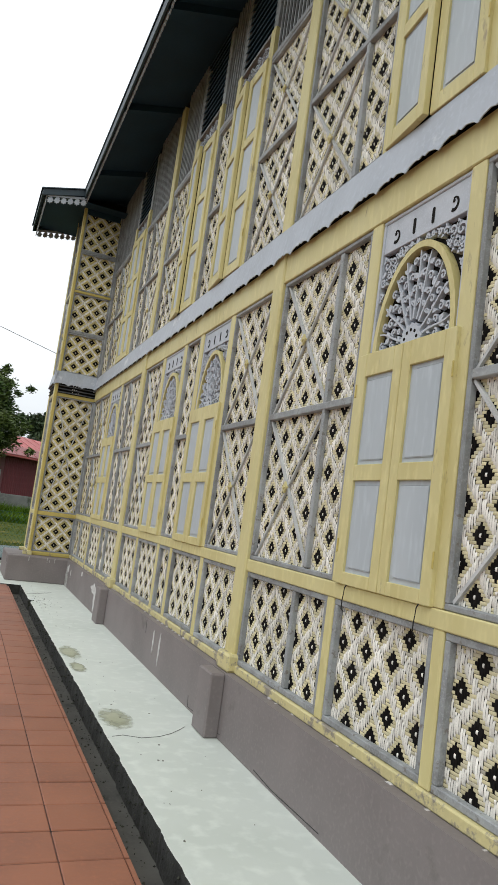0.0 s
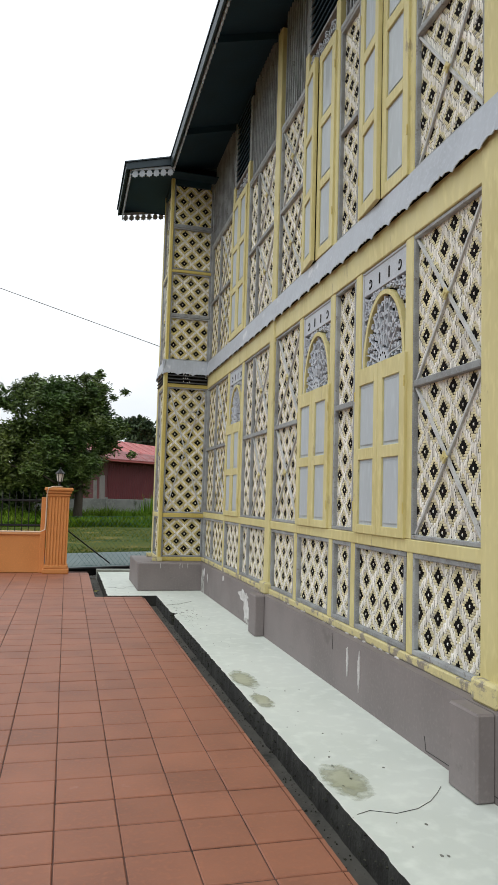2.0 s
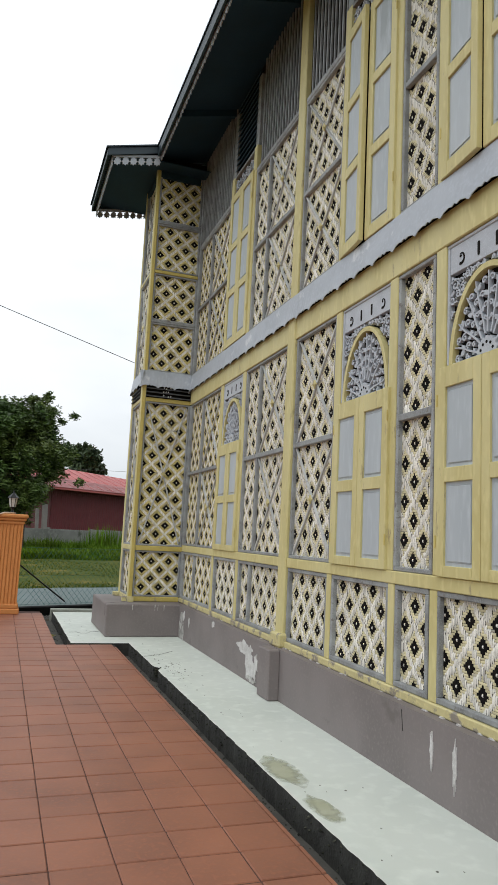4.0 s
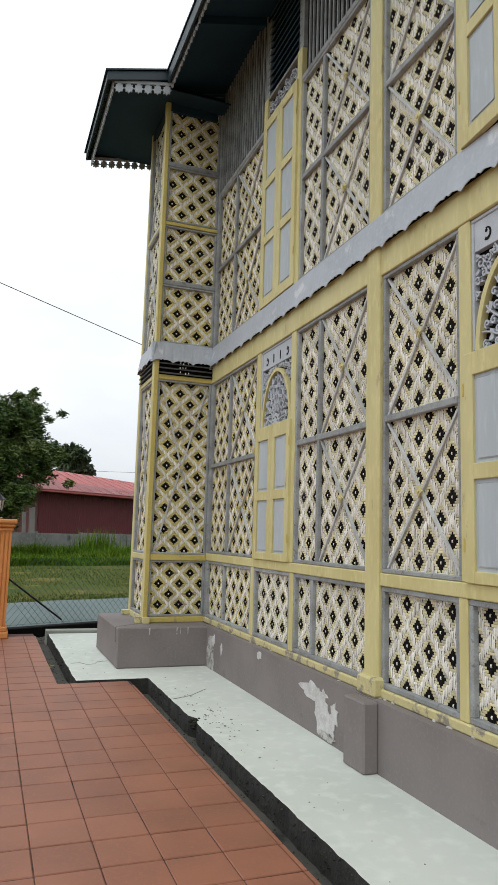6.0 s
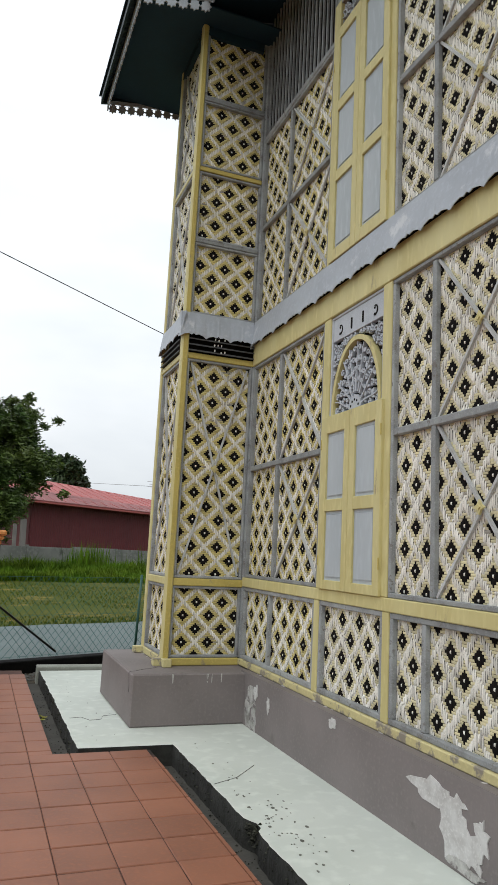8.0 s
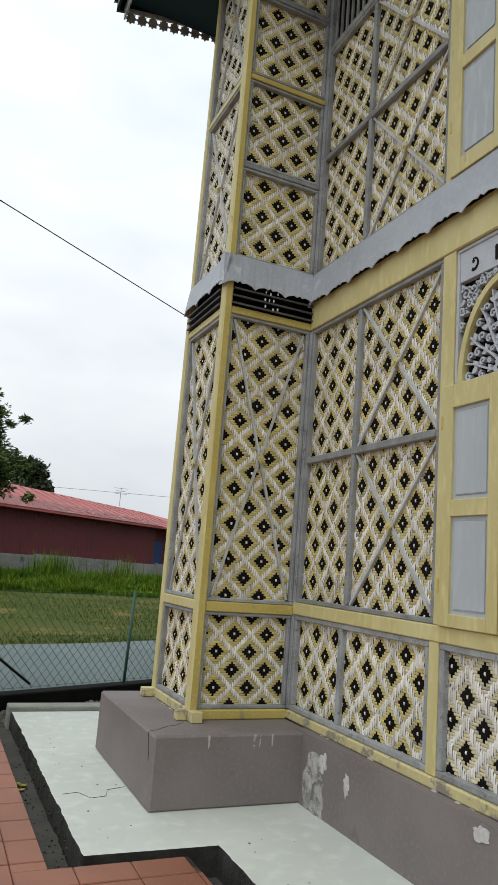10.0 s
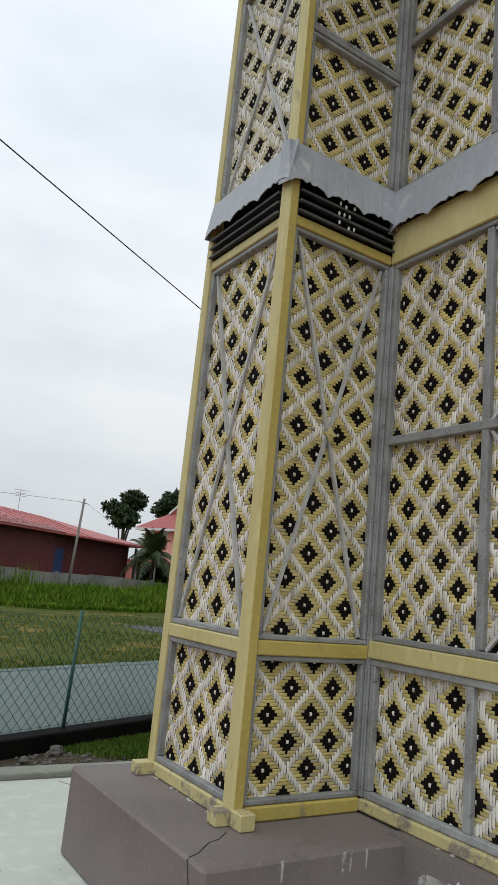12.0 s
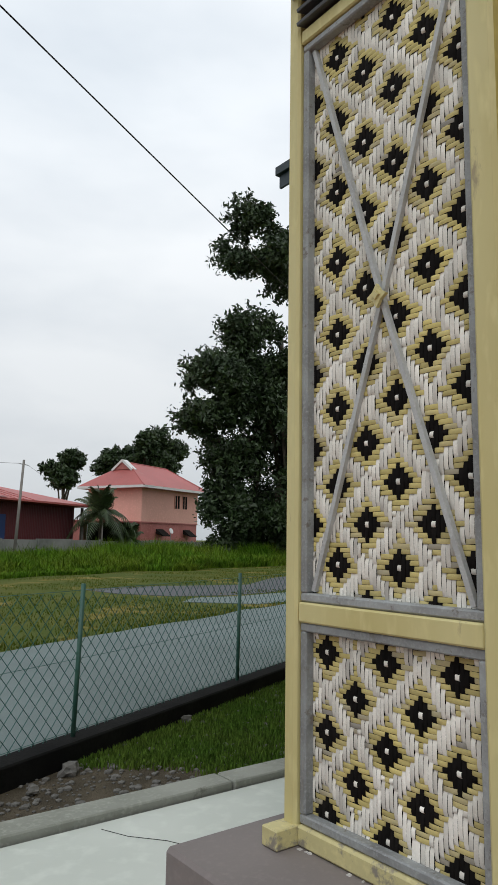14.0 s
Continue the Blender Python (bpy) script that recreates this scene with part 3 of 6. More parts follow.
    # cracks in the apron
    for pts in ([(0.50, 13.334), (0.60, 13.355), (0.66, 13.231), (0.76, 13.251), (0.80, 13.375), (0.93, 13.417)], [(1.20, 11.371), (1.40, 11.474), (1.62, 11.712)],
                [(1.22, 4.66), (1.30, 4.69), (1.42, 4.635), (1.55, 4.665), (1.66, 4.735), (1.75, 4.825), (1.81, 4.895)], [(1.35, 15.689), (1.42, 15.534), (1.55, 15.379), (1.60, 15.276)]):
        bm = bmesh.new()
        ribbon(bm, pts, 0.0020, 0.0005, 0.003, Matrix(((1, 0, 0, 0), (0, 0, 1, 0), (0, 1, 0, 0), (0, 0, 0, 1))))
        part("crack", bm, BLACKCEMENT, apron)
    # grout bed of the red tiles, with the edge kerb of the paving
    bm = bmesh.new()
    slab_poly(bm, [(-9, -9), (0.975, -9), (0.975, 12.26), (0.25, 12.26), (0.23, 15.84), (-9, 15.84)], -0.2, -0.006)
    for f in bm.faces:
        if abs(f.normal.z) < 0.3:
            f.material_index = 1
    return tagged(part("floor", bm, [GROUT, BLACKCEMENT]), "red clay tile terrace beside the drain", "floor", kind="structure")


def build_plinth():
    bm = bmesh.new()
    box(bm, 1.975, 2.6, -8, 13.0, 0.0, 0.455)
    plinth = tagged(part("plinth_wall", bm, PLINTH), "mauve-grey plastered plinth with peeling patches", "plinth", kind="structure")
    for yc in (0.45, 4.79, 9.19):
        bm = bmesh.new()
        vs = box(bm, 1.865, 1.98, yc - 0.15, yc + 0.13, 0.0, 0.452, bevel=0.012)
        part("pier", bm, PLINTH, plinth, "plain plastered pier under a post")
    bm = bmesh.new()
    box(bm, 0.935, 2.55, 12.90, 14.395, 0.0, 0.445, bevel=0.014)
    part("tower_base", bm, PLINTH, plinth)
    # peeled plaster scars
    random.seed(4)
    patches = ((9.87, 0.20, 0.12, 0.13, 0), (10.03, 0.32, 0.20, 0.055, 0), (9.74, 0.13, 0.10, 0.09, 0), (9.66, 0.22, 0.05, 0.09, 0), (9.80, 0.04, 0.16, 0.03, 1), (12.714, 0.28, 0.10, 0.09, 1), (12.797, 0.14, 0.05, 0.15, 1), (12.652, 0.10, 0.06, 0.10, 1),
               (12.735, 0.04, 0.09, 0.04, 1), (12.611, 0.33, 0.04, 0.05, 0), (12.332, 0.28, 0.028, 0.06, 0), (11.196, 0.40, 0.05, 0.035, 0), (6.392, 0.25, 0.02, 0.12, 0), (6.619, 0.27, 0.014, 0.09, 0))
    for num, (cy, cz, sy, sz, kind) in enumerate(patches):
        x = 1.974
        bm = bmesh.new()
        n = 22
        ring = []
        for k in range(n):
            a = 2 * math.pi * k / n
            q = 1 + 0.55 * noise.noise((cy * 7, cz * 11, k * 0.8)) + random.uniform(-0.18, 0.18)
            ring.append((cy + sy * q * math.cos(a), cz + sz * q * math.sin(a)))
        plate(bm, ring, -0.004, 0.002 + 0.0014 * (num % 5), frame_matrix((x, 0, 0), (0, 1, 0), (-1, 0, 0)))
        part("peeled_patch", bm, SCAR if kind else PALESCAR, plinth, "pale patch of peeled plaster")
    bm = bmesh.new()
    ribbon(bm, [(13.03, 0.44), (13.01, 0.38), (12.99, 0.34), (12.985, 0.28)], 0.003, -0.002, 0.003, frame_matrix((0.935, 0, 0), (0, 1, 0), (-1, 0, 0)))
    part("crack", bm, BLACKCEMENT, plinth)
    bm = bmesh.new()
    for x, w in ((1.62, 0.012), (1.66, 0.006), (1.30, 0.008), (1.75, 0.006)):
        plate(bm, [(2.055 - x - w, 0.44), (2.055 - x + w, 0.44), (2.055 - x + w * 0.4, 0.36), (2.055 - x - w * 0.4, 0.37)], -0.002, 0.0025, frame_matrix((2.055, 12.90, 0), (-1, 0, 0), (0, -1, 0)))
    part("drip_mark", bm, SCAR, plinth)
    bm = bmesh.new()
    ribbon(bm, [(1.24, 13.24), (1.16, 13.17), (1.10, 13.15), (1.0, 13.06), (0.94, 13.03)], 0.004, 0.4445, 0.4465, Matrix(((1, 0, 0, 0), (0, 0, 1, 0), (0, 1, 0, 0), (0, 0, 0, 1))))
    part("crack", bm, BLACKCEMENT, plinth)
    # crust of old mortar along the foot of the sill
    random.seed(23)
    bm = bmesh.new()
    y = 1.6
    while y < 12.8:
        w, h, d = random.uniform(0.015, 0.06), random.uniform(0.004, 0.014), random.uniform(0.004, 0.02)
        plate(bm, [(y, 0.452), (y + w, 0.452), (y + w * random.uniform(0.6, 1), 0.452 + h), (y + w * random.uniform(0, 0.4), 0.452 + h)], -0.01, d, frame_matrix((2.046, 0, 0), (0, 1, 0), (-1, 0, 0)))
        y += w + random.expovariate(4.0)
    y = 13.30
    while y < 14.2:
        w, h, d = random.uniform(0.005, 0.022), random.uniform(0.003, 0.007), random.uniform(0.004, 0.014)
        plate(bm, [(y, 0.443), (y + w, 0.443), (y + w * random.uniform(0.6, 1), 0.443 + h), (y + w * random.uniform(0, 0.4), 0.443 + h)], -0.004, d, frame_matrix((1.294, 0, 0), (0, 1, 0), (-1, 0, 0)))
        y += w + random.expovariate(30.0)
    ob = part("mortar_crust", bm, PALESCAR, plinth, "flaking mortar along the sill")
    ob["kind"] = "stuff"
    # hairline cracks and drip marks
    for pts in ([(5.38, 0.10), (5.36, 0.02), (5.05, 0.03), (4.6, 0.04)], [(3.97, 0.03), (3.7, 0.015), (3.1, 0.03)], [(6.96, 0.43), (6.94, 0.3)]):
        bm = bmesh.new()
        ribbon(bm, pts, 0.003, -0.002, 0.003, frame_matrix((1.975, 0, 0), (0, 1, 0), (-1, 0, 0)))
        part("crack", bm, BLACKCEMENT, plinth)
    return plinth


# ---------------------------------------------------------------- the windows
WIN_W = 0.88


def spiral(cx, cy, r, turns, start, flip=1, n=16):
    return [(cx + r * (1 - 0.85 * k / n) * math.cos(start + flip * turns * 2 * math.pi * k / n), cy + r * (1 - 0.85 * k / n) * math.sin(start + flip * turns * 2 * math.pi * k / n)) for k in range(n + 1)]


def arc(cx, cy, rx, ry, a0, a1, n=20):
    return [(cx + rx * math.cos(a0 + (a1 - a0) * k / n), cy + ry * math.sin(a0 + (a1 - a0) * k / n)) for k in range(n + 1)]


def carved_transom(win, m, v0, v1):
    """Pierced fretwork over a casement: crescents and bars above an arched sunburst."""
    half = WIN_W / 2 - 0.045
    # near-black board stands for the unlit space behind the piercings
    bm = bmesh.new()
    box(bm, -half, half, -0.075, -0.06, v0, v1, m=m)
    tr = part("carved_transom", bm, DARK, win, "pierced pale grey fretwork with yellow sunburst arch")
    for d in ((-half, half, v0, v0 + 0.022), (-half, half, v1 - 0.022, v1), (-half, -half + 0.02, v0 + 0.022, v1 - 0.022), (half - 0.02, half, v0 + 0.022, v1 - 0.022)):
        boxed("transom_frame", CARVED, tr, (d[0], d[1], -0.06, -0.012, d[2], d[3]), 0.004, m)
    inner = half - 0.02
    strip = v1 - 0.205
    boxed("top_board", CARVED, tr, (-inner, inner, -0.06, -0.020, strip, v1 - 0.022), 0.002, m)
    # slots and crescents are raised black plates, the shade of cut-outs painted on
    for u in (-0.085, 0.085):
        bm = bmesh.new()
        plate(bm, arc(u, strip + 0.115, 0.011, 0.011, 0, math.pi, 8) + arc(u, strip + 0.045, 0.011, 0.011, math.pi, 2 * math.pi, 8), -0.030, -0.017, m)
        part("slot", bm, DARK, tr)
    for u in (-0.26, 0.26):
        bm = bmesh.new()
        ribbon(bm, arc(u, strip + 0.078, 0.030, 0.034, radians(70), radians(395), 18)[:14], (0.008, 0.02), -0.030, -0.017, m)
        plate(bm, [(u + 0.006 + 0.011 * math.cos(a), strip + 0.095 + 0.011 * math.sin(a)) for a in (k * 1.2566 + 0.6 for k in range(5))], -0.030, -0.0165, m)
        part("crescent", bm, DARK, tr, "black plate painted as the shade of a crescent and star cut-out")
    top = strip - v0
    ry = top * 0.90
    rx = inner * 0.98
    bm = bmesh.new()
    ribbon(bm, arc(0, v0 + 0.02, rx - 0.018, ry - 0.018, 0, math.pi, 30), 0.036, -0.058, -0.010, m)
    part("arch", bm, YELLOW, tr, "yellow carved arch")
    bm = bmesh.new()
    plate(bm, [((0.085 + 0.014 * abs(math.sin(k * math.pi / 3))) * math.cos(math.pi * k / 21), v0 + 0.022 + (0.09 + 0.014 * abs(math.sin(k * math.pi / 3))) * math.sin(math.pi * k / 21)) for k in range(22)], -0.056, -0.014, m)
    part("hub", bm, CARVED, tr)
    # hub holes are black plates too, painted as unlit openings
    for k in range(5):
        a = math.pi * (k + 0.5) / 5
        bm = bmesh.new()
        plate(bm, [(0.058 * math.cos(a) + 0.010 * math.cos(q), v0 + 0.022 + 0.062 * math.sin(a) + 0.010 * math.sin(q)) for q in (i * math.pi / 4 for i in range(8))], -0.03, -0.0125, m)
        part("hub_hole", bm, DARK, tr)

    def sprig(bm, u, v, ang, size):
        """A pointed carved leaf."""
        c, d = math.cos(ang), math.sin(ang)
        shape = ((0.0, 0.0), (0.3, 0.30), (0.6, 0.26), (1.0, 0.0), (0.6, -0.26), (0.3, -0.30))
        plate(bm, [(u + size * (p * c - q * d), v + size * (p * d + q * c)) for p, q in shape], -0.054, -0.024, m)

    for k in range(9):
        a = math.pi * (k + 0.5) / 9
        bm = bmesh.new()
        bend = 0.035 * (1 if k % 2 else -1)
        stem = [((rx - 0.03) * f * math.cos(a + bend * math.sin(6 * f)), v0 + 0.022 + (ry - 0.03) * f * math.sin(a + bend * math.sin(6 * f))) for f in (0.24, 0.36, 0.48, 0.6, 0.72, 0.84, 0.96)]
        ribbon(bm, stem, (0.013, 0.008), -0.056, -0.020, m)
        for j, (f, sz) in enumerate(((0.42, 0.016), (0.57, 0.022), (0.72, 0.027), (0.87, 0.025))):
            for sg in (-1, 1):
                off = 0.6 * math.pi / 9 * sg * (0.75 if f < 0.5 else 0.62)
                cu, cw = (rx - 0.03) * f * math.cos(a + off), v0 + 0.022 + (ry - 0.03) * f * math.sin(a + off)
                if (j + k) % 2:
                    ribbon(bm, spiral(cu, cw, sz, 1.15, a - sg * 1.4, sg, 10), (0.012, 0.009), -0.055, -0.024, m)
                else:
                    sprig(bm, (rx - 0.03) * (f - 0.05) * math.cos(a), v0 + 0.022 + (ry - 0.03) * (f - 0.05) * math.sin(a), a + sg * 0.75, sz * 2.0)
        part("ray", bm, CARVED, tr, "carved stem with curled leaves")
    bm = bmesh.new()
    for sgn in (-1, 1):
        for u, v, sz, st in ((0.88, 0.97, 0.042, 0.5), (0.70, 1.00, 0.034, 2.0), (0.54, 1.03, 0.026, 1.0), (0.95, 0.80, 0.032, 3.0), (0.97, 0.64, 0.022, 0.2), (0.40, 1.06, 0.020, 2.4), (0.80, 0.85, 0.028, 0.9), (0.66, 0.90, 0.022, 4.0), (0.26, 1.07, 0.017, 5.0), (0.12, 1.075, 0.015, 1.2)):
            ribbon(bm, spiral(sgn * inner * u, v0 + ry * v, sz, 1.25, st + (0 if sgn > 0 else math.pi), sgn, 12), (0.014, 0.010), -0.055, -0.024, m)
            for q in (0.6, 2.7, 4.6):
                sprig(bm, sgn * inner * u + 0.8 * sz * math.cos(st + q), v0 + ry * v + 0.8 * sz * math.sin(st + q), st + q, sz * 0.95)
    part("scrollwork", bm, CARVED, tr, "pale grey carved scrolls")
    return tr


def casement(win, m, v0, v1, rows, angles):
    """Two leaves, each with sunk panels; angles: how far each stands open, in degrees."""
    half = WIN_W / 2
    for side, ang in ((1, angles[0]), (-1, angles[1])):
        hinge = Matrix.Translation((side * half, 0.002, 0)) @ Matrix.Rotation(radians(-side * ang), 4, "Z")
        mm = m @ hinge

        def lu(a):
            return -side * a
        wid = half - 0.003
        st = 0.082
        ca = sorted((lu(0.0), lu(st)))
        cb = sorted((lu(wid - 0.075), lu(wid)))
        bm = bmesh.new()
        box(bm, ca[0], ca[1], -0.018, 0.022, v0, v1, 0.004, mm)
        box(bm, cb[0], cb[1], -0.018, 0.022, v0, v1, 0.004, mm)
        xs = sorted((lu(st), lu(wid - 0.075)))
        foot, head = (0.068, 0.135) if rows == 2 else (0.10, 0.10)
        tall = (v1 - v0 - foot - head) / rows
        edges = [v0 + foot + tall * k for k in range(rows + 1)]
        box(bm, xs[0], xs[1], -0.018, 0.0215, v0, v0 + foot, 0.003, mm)
        box(bm, xs[0], xs[1], -0.018, 0.0215, v1 - head, v1, 0.003, mm)
        for e in edges[1:-1]:
            box(bm, xs[0], xs[1], -0.018, 0.0215, e - 0.045, e + 0.045, 0.003, mm)
        leaf = part("leaf", bm, YELLOW, win, "yellow-framed casement leaf with sunk grey panels")
        for k in range(rows):
            a = edges[k] + (0.045 if k else 0)
            b = edges[k + 1] - (0.045 if k < rows - 1 else 0)
            bm = bmesh.new()
            box(bm, xs[0], xs[1], -0.014, 0.004, a, b, 0.0, mm)
            box(bm, xs[0] + 0.022, xs[1] - 0.022, 0.004, 0.010, a + 0.025, b - 0.025, 0.005, mm)
            part("panel", bm, PANE, leaf, "flat lilac-grey panel")
        for hz in (0.16, 0.84):
            bm = bmesh.new()
            hv = v0 + (v1 - v0) * hz
            box(bm, *sorted((lu(-0.006), lu(0.006))), 0.020, 0.028, hv - 0.04, hv + 0.04, 0.003, mm)
            part("hinge", bm, OCHRE, leaf)


def window(index, uc, like=None):
    m = MAIN @ Matrix.Translation((uc, 0, 0))
    win = thing(f"window_{index}", "yellow casement window with lilac-grey panels and carved transom", "window", "palace windows", "structure", (2.055, uc, 1.29))
    inv = win.matrix_basis.inverted()
    mm = inv @ m
    carved_transom(win, mm, 2.60, 3.425)
    casement(win, mm, 1.285, 2.605, 2, (0, 0))
    for u in (-0.36, 0.30) if uc < 3 else ():
        bm = bmesh.new()
        tube(bm, [mm @ Vector(p) for p in ((u, 0.012, 1.30), (u, 0.03, 1.27), (u + 0.005, 0.034, 1.20), (u + 0.012, 0.03, 1.155), (u - 0.004, 0.022, 1.14))], 0.0032, 5)
        part("hook", bm, IRON, win, "black iron window hook")
    return win


def upper_window(index, uc, angles):
    m = MAIN @ Matrix.Translation((uc, 0, 0))
    win = thing(f"window_{index}", "tall yellow three-panel casement with grey panels" + (", one leaf ajar" if angles[0] else ", closed"), "window", "palace windows", "structure", (2.055, uc, 3.97))
    mm = win.matrix_basis.inverted() @ m
    casement(win, mm, 3.90, 6.02, 3, angles)
    half = WIN_W / 2
    # near-black boards stand for the unlit space behind leaves, carving and louvres
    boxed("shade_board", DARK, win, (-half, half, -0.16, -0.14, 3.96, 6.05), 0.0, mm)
    bm = bmesh.new()
    box(bm, -half, half, -0.07, -0.055, 6.05, 6.30, m=mm)
    strip = part("carved_strip", bm, DARK, win, "pierced grey carved strip")
    bm = bmesh.new()
    for k in range(9):
        u = -half + 0.06 + k * (WIN_W - 0.12) / 8
        ribbon(bm, spiral(u, 6.175, 0.055, 1.3, k * 1.3, 1 if k % 2 else -1), (0.014, 0.009), -0.05, -0.02, mm)
        ribbon(bm, spiral(u + 0.045, 6.235 if k % 2 else 6.115, 0.035, 1.3, k, -1 if k % 2 else 1), (0.012, 0.008), -0.05, -0.02, mm)
    part("scrollwork", bm, CARVED, strip)
    for v in (6.035, 6.315):
        boxed("strip_rail", GREY, win, (-half, half, -0.06, -0.005, v - 0.016, v + 0.016), 0.004, mm)
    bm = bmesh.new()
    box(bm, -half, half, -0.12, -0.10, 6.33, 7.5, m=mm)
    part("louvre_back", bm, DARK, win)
    for k in range(13):
        v = 6.36 + k * 0.085
        bm = bmesh.new()
        rot = mm @ Matrix.Translation((0, -0.05, v)) @ Matrix.Rotation(radians(-38), 4, "X")
        box(bm, -half, half, -0.045, 0.045, -0.006, 0.006, 0.0, rot)
        part("louvre_slat", bm, SOFFIT, win)
    return win


# ---------------------------------------------------------------- the long wall
WINDOWS = (11.18, 7.76, 6.26, 2.91)
POSTS = (9.245, 4.785, 0.45)


def build_main_wall():
    wall = thing("wall_west", "two-storey woven bamboo palace wall with yellow posts", "wall", kind="structure", at=(2.055, 6.6, 0.45))
    inv = wall.matrix_basis.inverted()
    m = inv @ MAIN
    # backing boards behind the weave, left open at the windows
    spans = [(13.35, 11.62), (10.74, 8.20), (7.32, 6.72), (5.84, 3.35), (2.47, -7.5)]
    bm = bmesh.new()
    for a, b in spans:
        box(bm, b, a, -0.16, -0.056, 0.455, 7.45, m=m)
    for uc in WINDOWS:
        for v0, v1 in ((0.455, 1.285), (3.425, 3.90), (7.3, 7.45)):
            box(bm, uc - 0.44, uc + 0.44, -0.16, -0.057, v0, v1, m=m)
    part("backing", bm, DARK, wall)
    # sill beam, sill rail, head beam
    boxed("sill_beam", CHIPPED, wall, (-7.5, 13.3, -0.10, 0.012, 0.456, 0.515), 0.008, m, "chipped yellow sill beam")
    boxed("window_rail", YELLOW, wall, (-7.5, 13.3, -0.06, 0.004, 1.196, 1.284), 0.006, m)
    boxed("head_beam", YELLOW, wall, (-7.5, 13.3, -0.06, 0.006, 3.428, 3.66), 0.006, m)
    for yc in POSTS:
        boxed("post", YELLOW, wall, (yc - 0.09, yc + 0.095, -0.06, 0.022, 0.516, 3.70), 0.012, m)
        boxed("post_foot", CHIPPED, wall, (yc - 0.125, yc + 0.115, -0.06, 0.07, 0.455, 0.585), 0.016, m)
        boxed("upper_post", YELLOW, wall, (yc - 0.085, yc + 0.085, -0.06, 0.012, 3.88, 7.3), 0.01, m)
    for uc in WINDOWS:
        for s in (-1, 1):
            a, b = sorted((uc + s * 0.397, uc + s * 0.505))
            boxed("stud", YELLOW, wall, (a, b, -0.06, 0.0, 1.285, 3.428), 0.006, m)
            boxed("upper_stud", YELLOW, wall, (a, b, -0.06, 0.002, 3.89, 6.33), 0.006, m)
            boxed("louvre_jamb", GREY, wall, (a, b, -0.06, -0.014, 6.332, 7.3), 0.004, m)
            a, b = sorted((uc + s * 0.455, uc + s * 0.535))
            boxed("lower_stud", YELLOW, wall, (a, b, -0.06, -0.002, 0.516, 1.196), 0.005, m)
    boxed("corner_stud", GREY, wall, (13.287, 13.32, -0.09, -0.002, 0.516, 3.428), 0.006, m)
    boxed("corner_stud", GREY, wall, (13.287, 13.32, -0.09, -0.002, 3.89, 7.2), 0.006, m)

    # woven panels: (u0, u1, divider, braced span)
    bays = [(11.687, 13.284, 12.60, (11.72, 12.575)), (9.343, 10.673, 10.205, (9.385, 10.18)), (8.267, 9.152, None, (8.30, 9.11)), (6.787, 7.253, None, None),
            (4.883, 5.773, None, (4.925, 5.74)), (3.417, 4.692, 3.80, (3.825, 4.65)), (0.555, 2.403, 1.45, (1.475, 2.37))]
    marks = {11.687: (12.879, 3.053), 9.343: (10.302, 2.406), 8.267: (8.644, 2.05), 3.417: (4.419, 2.2), 0.555: (2.26, 2.17)}
    for u0, u1, div, br in bays:
        for v0, vm, v1 in ((1.286, 2.36, 3.427), (3.90, 4.93, 5.95)):
            braces = []
            if br:
                braces = [(br[0], br[1], v0 + 0.035, vm - 0.025), (br[0], br[1], vm + 0.025, v1 - 0.035)]
            lattice(wall, m, u0, u1, v0, v1, braces, rails=[(vm, u0 + 0.034, u1 - 0.034)], dividers=[(div, v0 + 0.034, v1 - 0.034)] if div else [], cv=0.0166, centre=marks.get(u0) if v0 < 2 else None, yellow=YELLOW_BAMBOO if u0 > 11 else None, wide=0.35 if u0 > 11 else 0.62)
    lows = [(11.717, 13.284, 12.64), (10.727, 11.633, None), (9.343, 10.643, 10.28), (8.297, 9.152, None), (7.307, 8.213, None), (6.817, 7.223, None), (5.827, 6.733, None),
            (4.883, 5.743, None), (3.447, 4.692, 3.90), (2.457, 3.363, None), (0.555, 2.373, 1.55)]
    low_marks = {11.717: (13.009, 1.085), 10.727: (11.333, 1.083), 8.297: (8.902, 1.1), 3.447: (4.481, 0.996), 2.457: (3.169, 1.1)}
    for u0, u1, div in lows:
        lattice(wall, m, u0, u1, 0.517, 1.195, cu=0.0163 if u0 == 11.717 else 0.0151, cv=0.0166, centre=low_marks.get(u0), yellow=YELLOW_BAMBOO if u0 > 11.5 else None, fr=0.036, dividers=[(div, 0.553, 1.159)] if div else [])
    # vertical slats under the eaves
    for u0, u1, div, br in bays:
        boxed("slat_rail", GREY, wall, (u0, u1, -0.06, -0.004, 5.952, 6.01), 0.005, m)
        for k in range(int((u1 - u0) / 0.084)):
            u = u0 + 0.03 + k * 0.084
            boxed("eaves_slat", GREY, wall, (u - 0.011, u + 0.011, -0.034, -0.018, 6.012, 7.42), 0.0, m)
    # pale blank boarding that closes the wall behind the start of the walk
    boxed("blank_boarding", YELLOW, wall, (-7.5, 0.33, -0.05, -0.004, 0.52, 7.2), 0.0, m)
    return wall


def saw_edge(u0, u1, low, step=0.30, deep=0.045):
    """The wavy lower edge of a sheet band, with a small nick at every wave."""
    pts = []
    n = max(2, round((u1 - u0) / step))
    s = (u1 - u0) / n
    for k in range(n):
        a = u0 + k * s
        for f, d in ((0.0, 0.0), (0.12, 0.55), (0.30, 0.85), (0.42, 0.62), (0.50, 1.0), (0.58, 0.62), (0.70, 0.85), (0.88, 0.55)):
            pts.append((a + f * s, low + deep * d))
    pts.append((u1, low))
    return pts


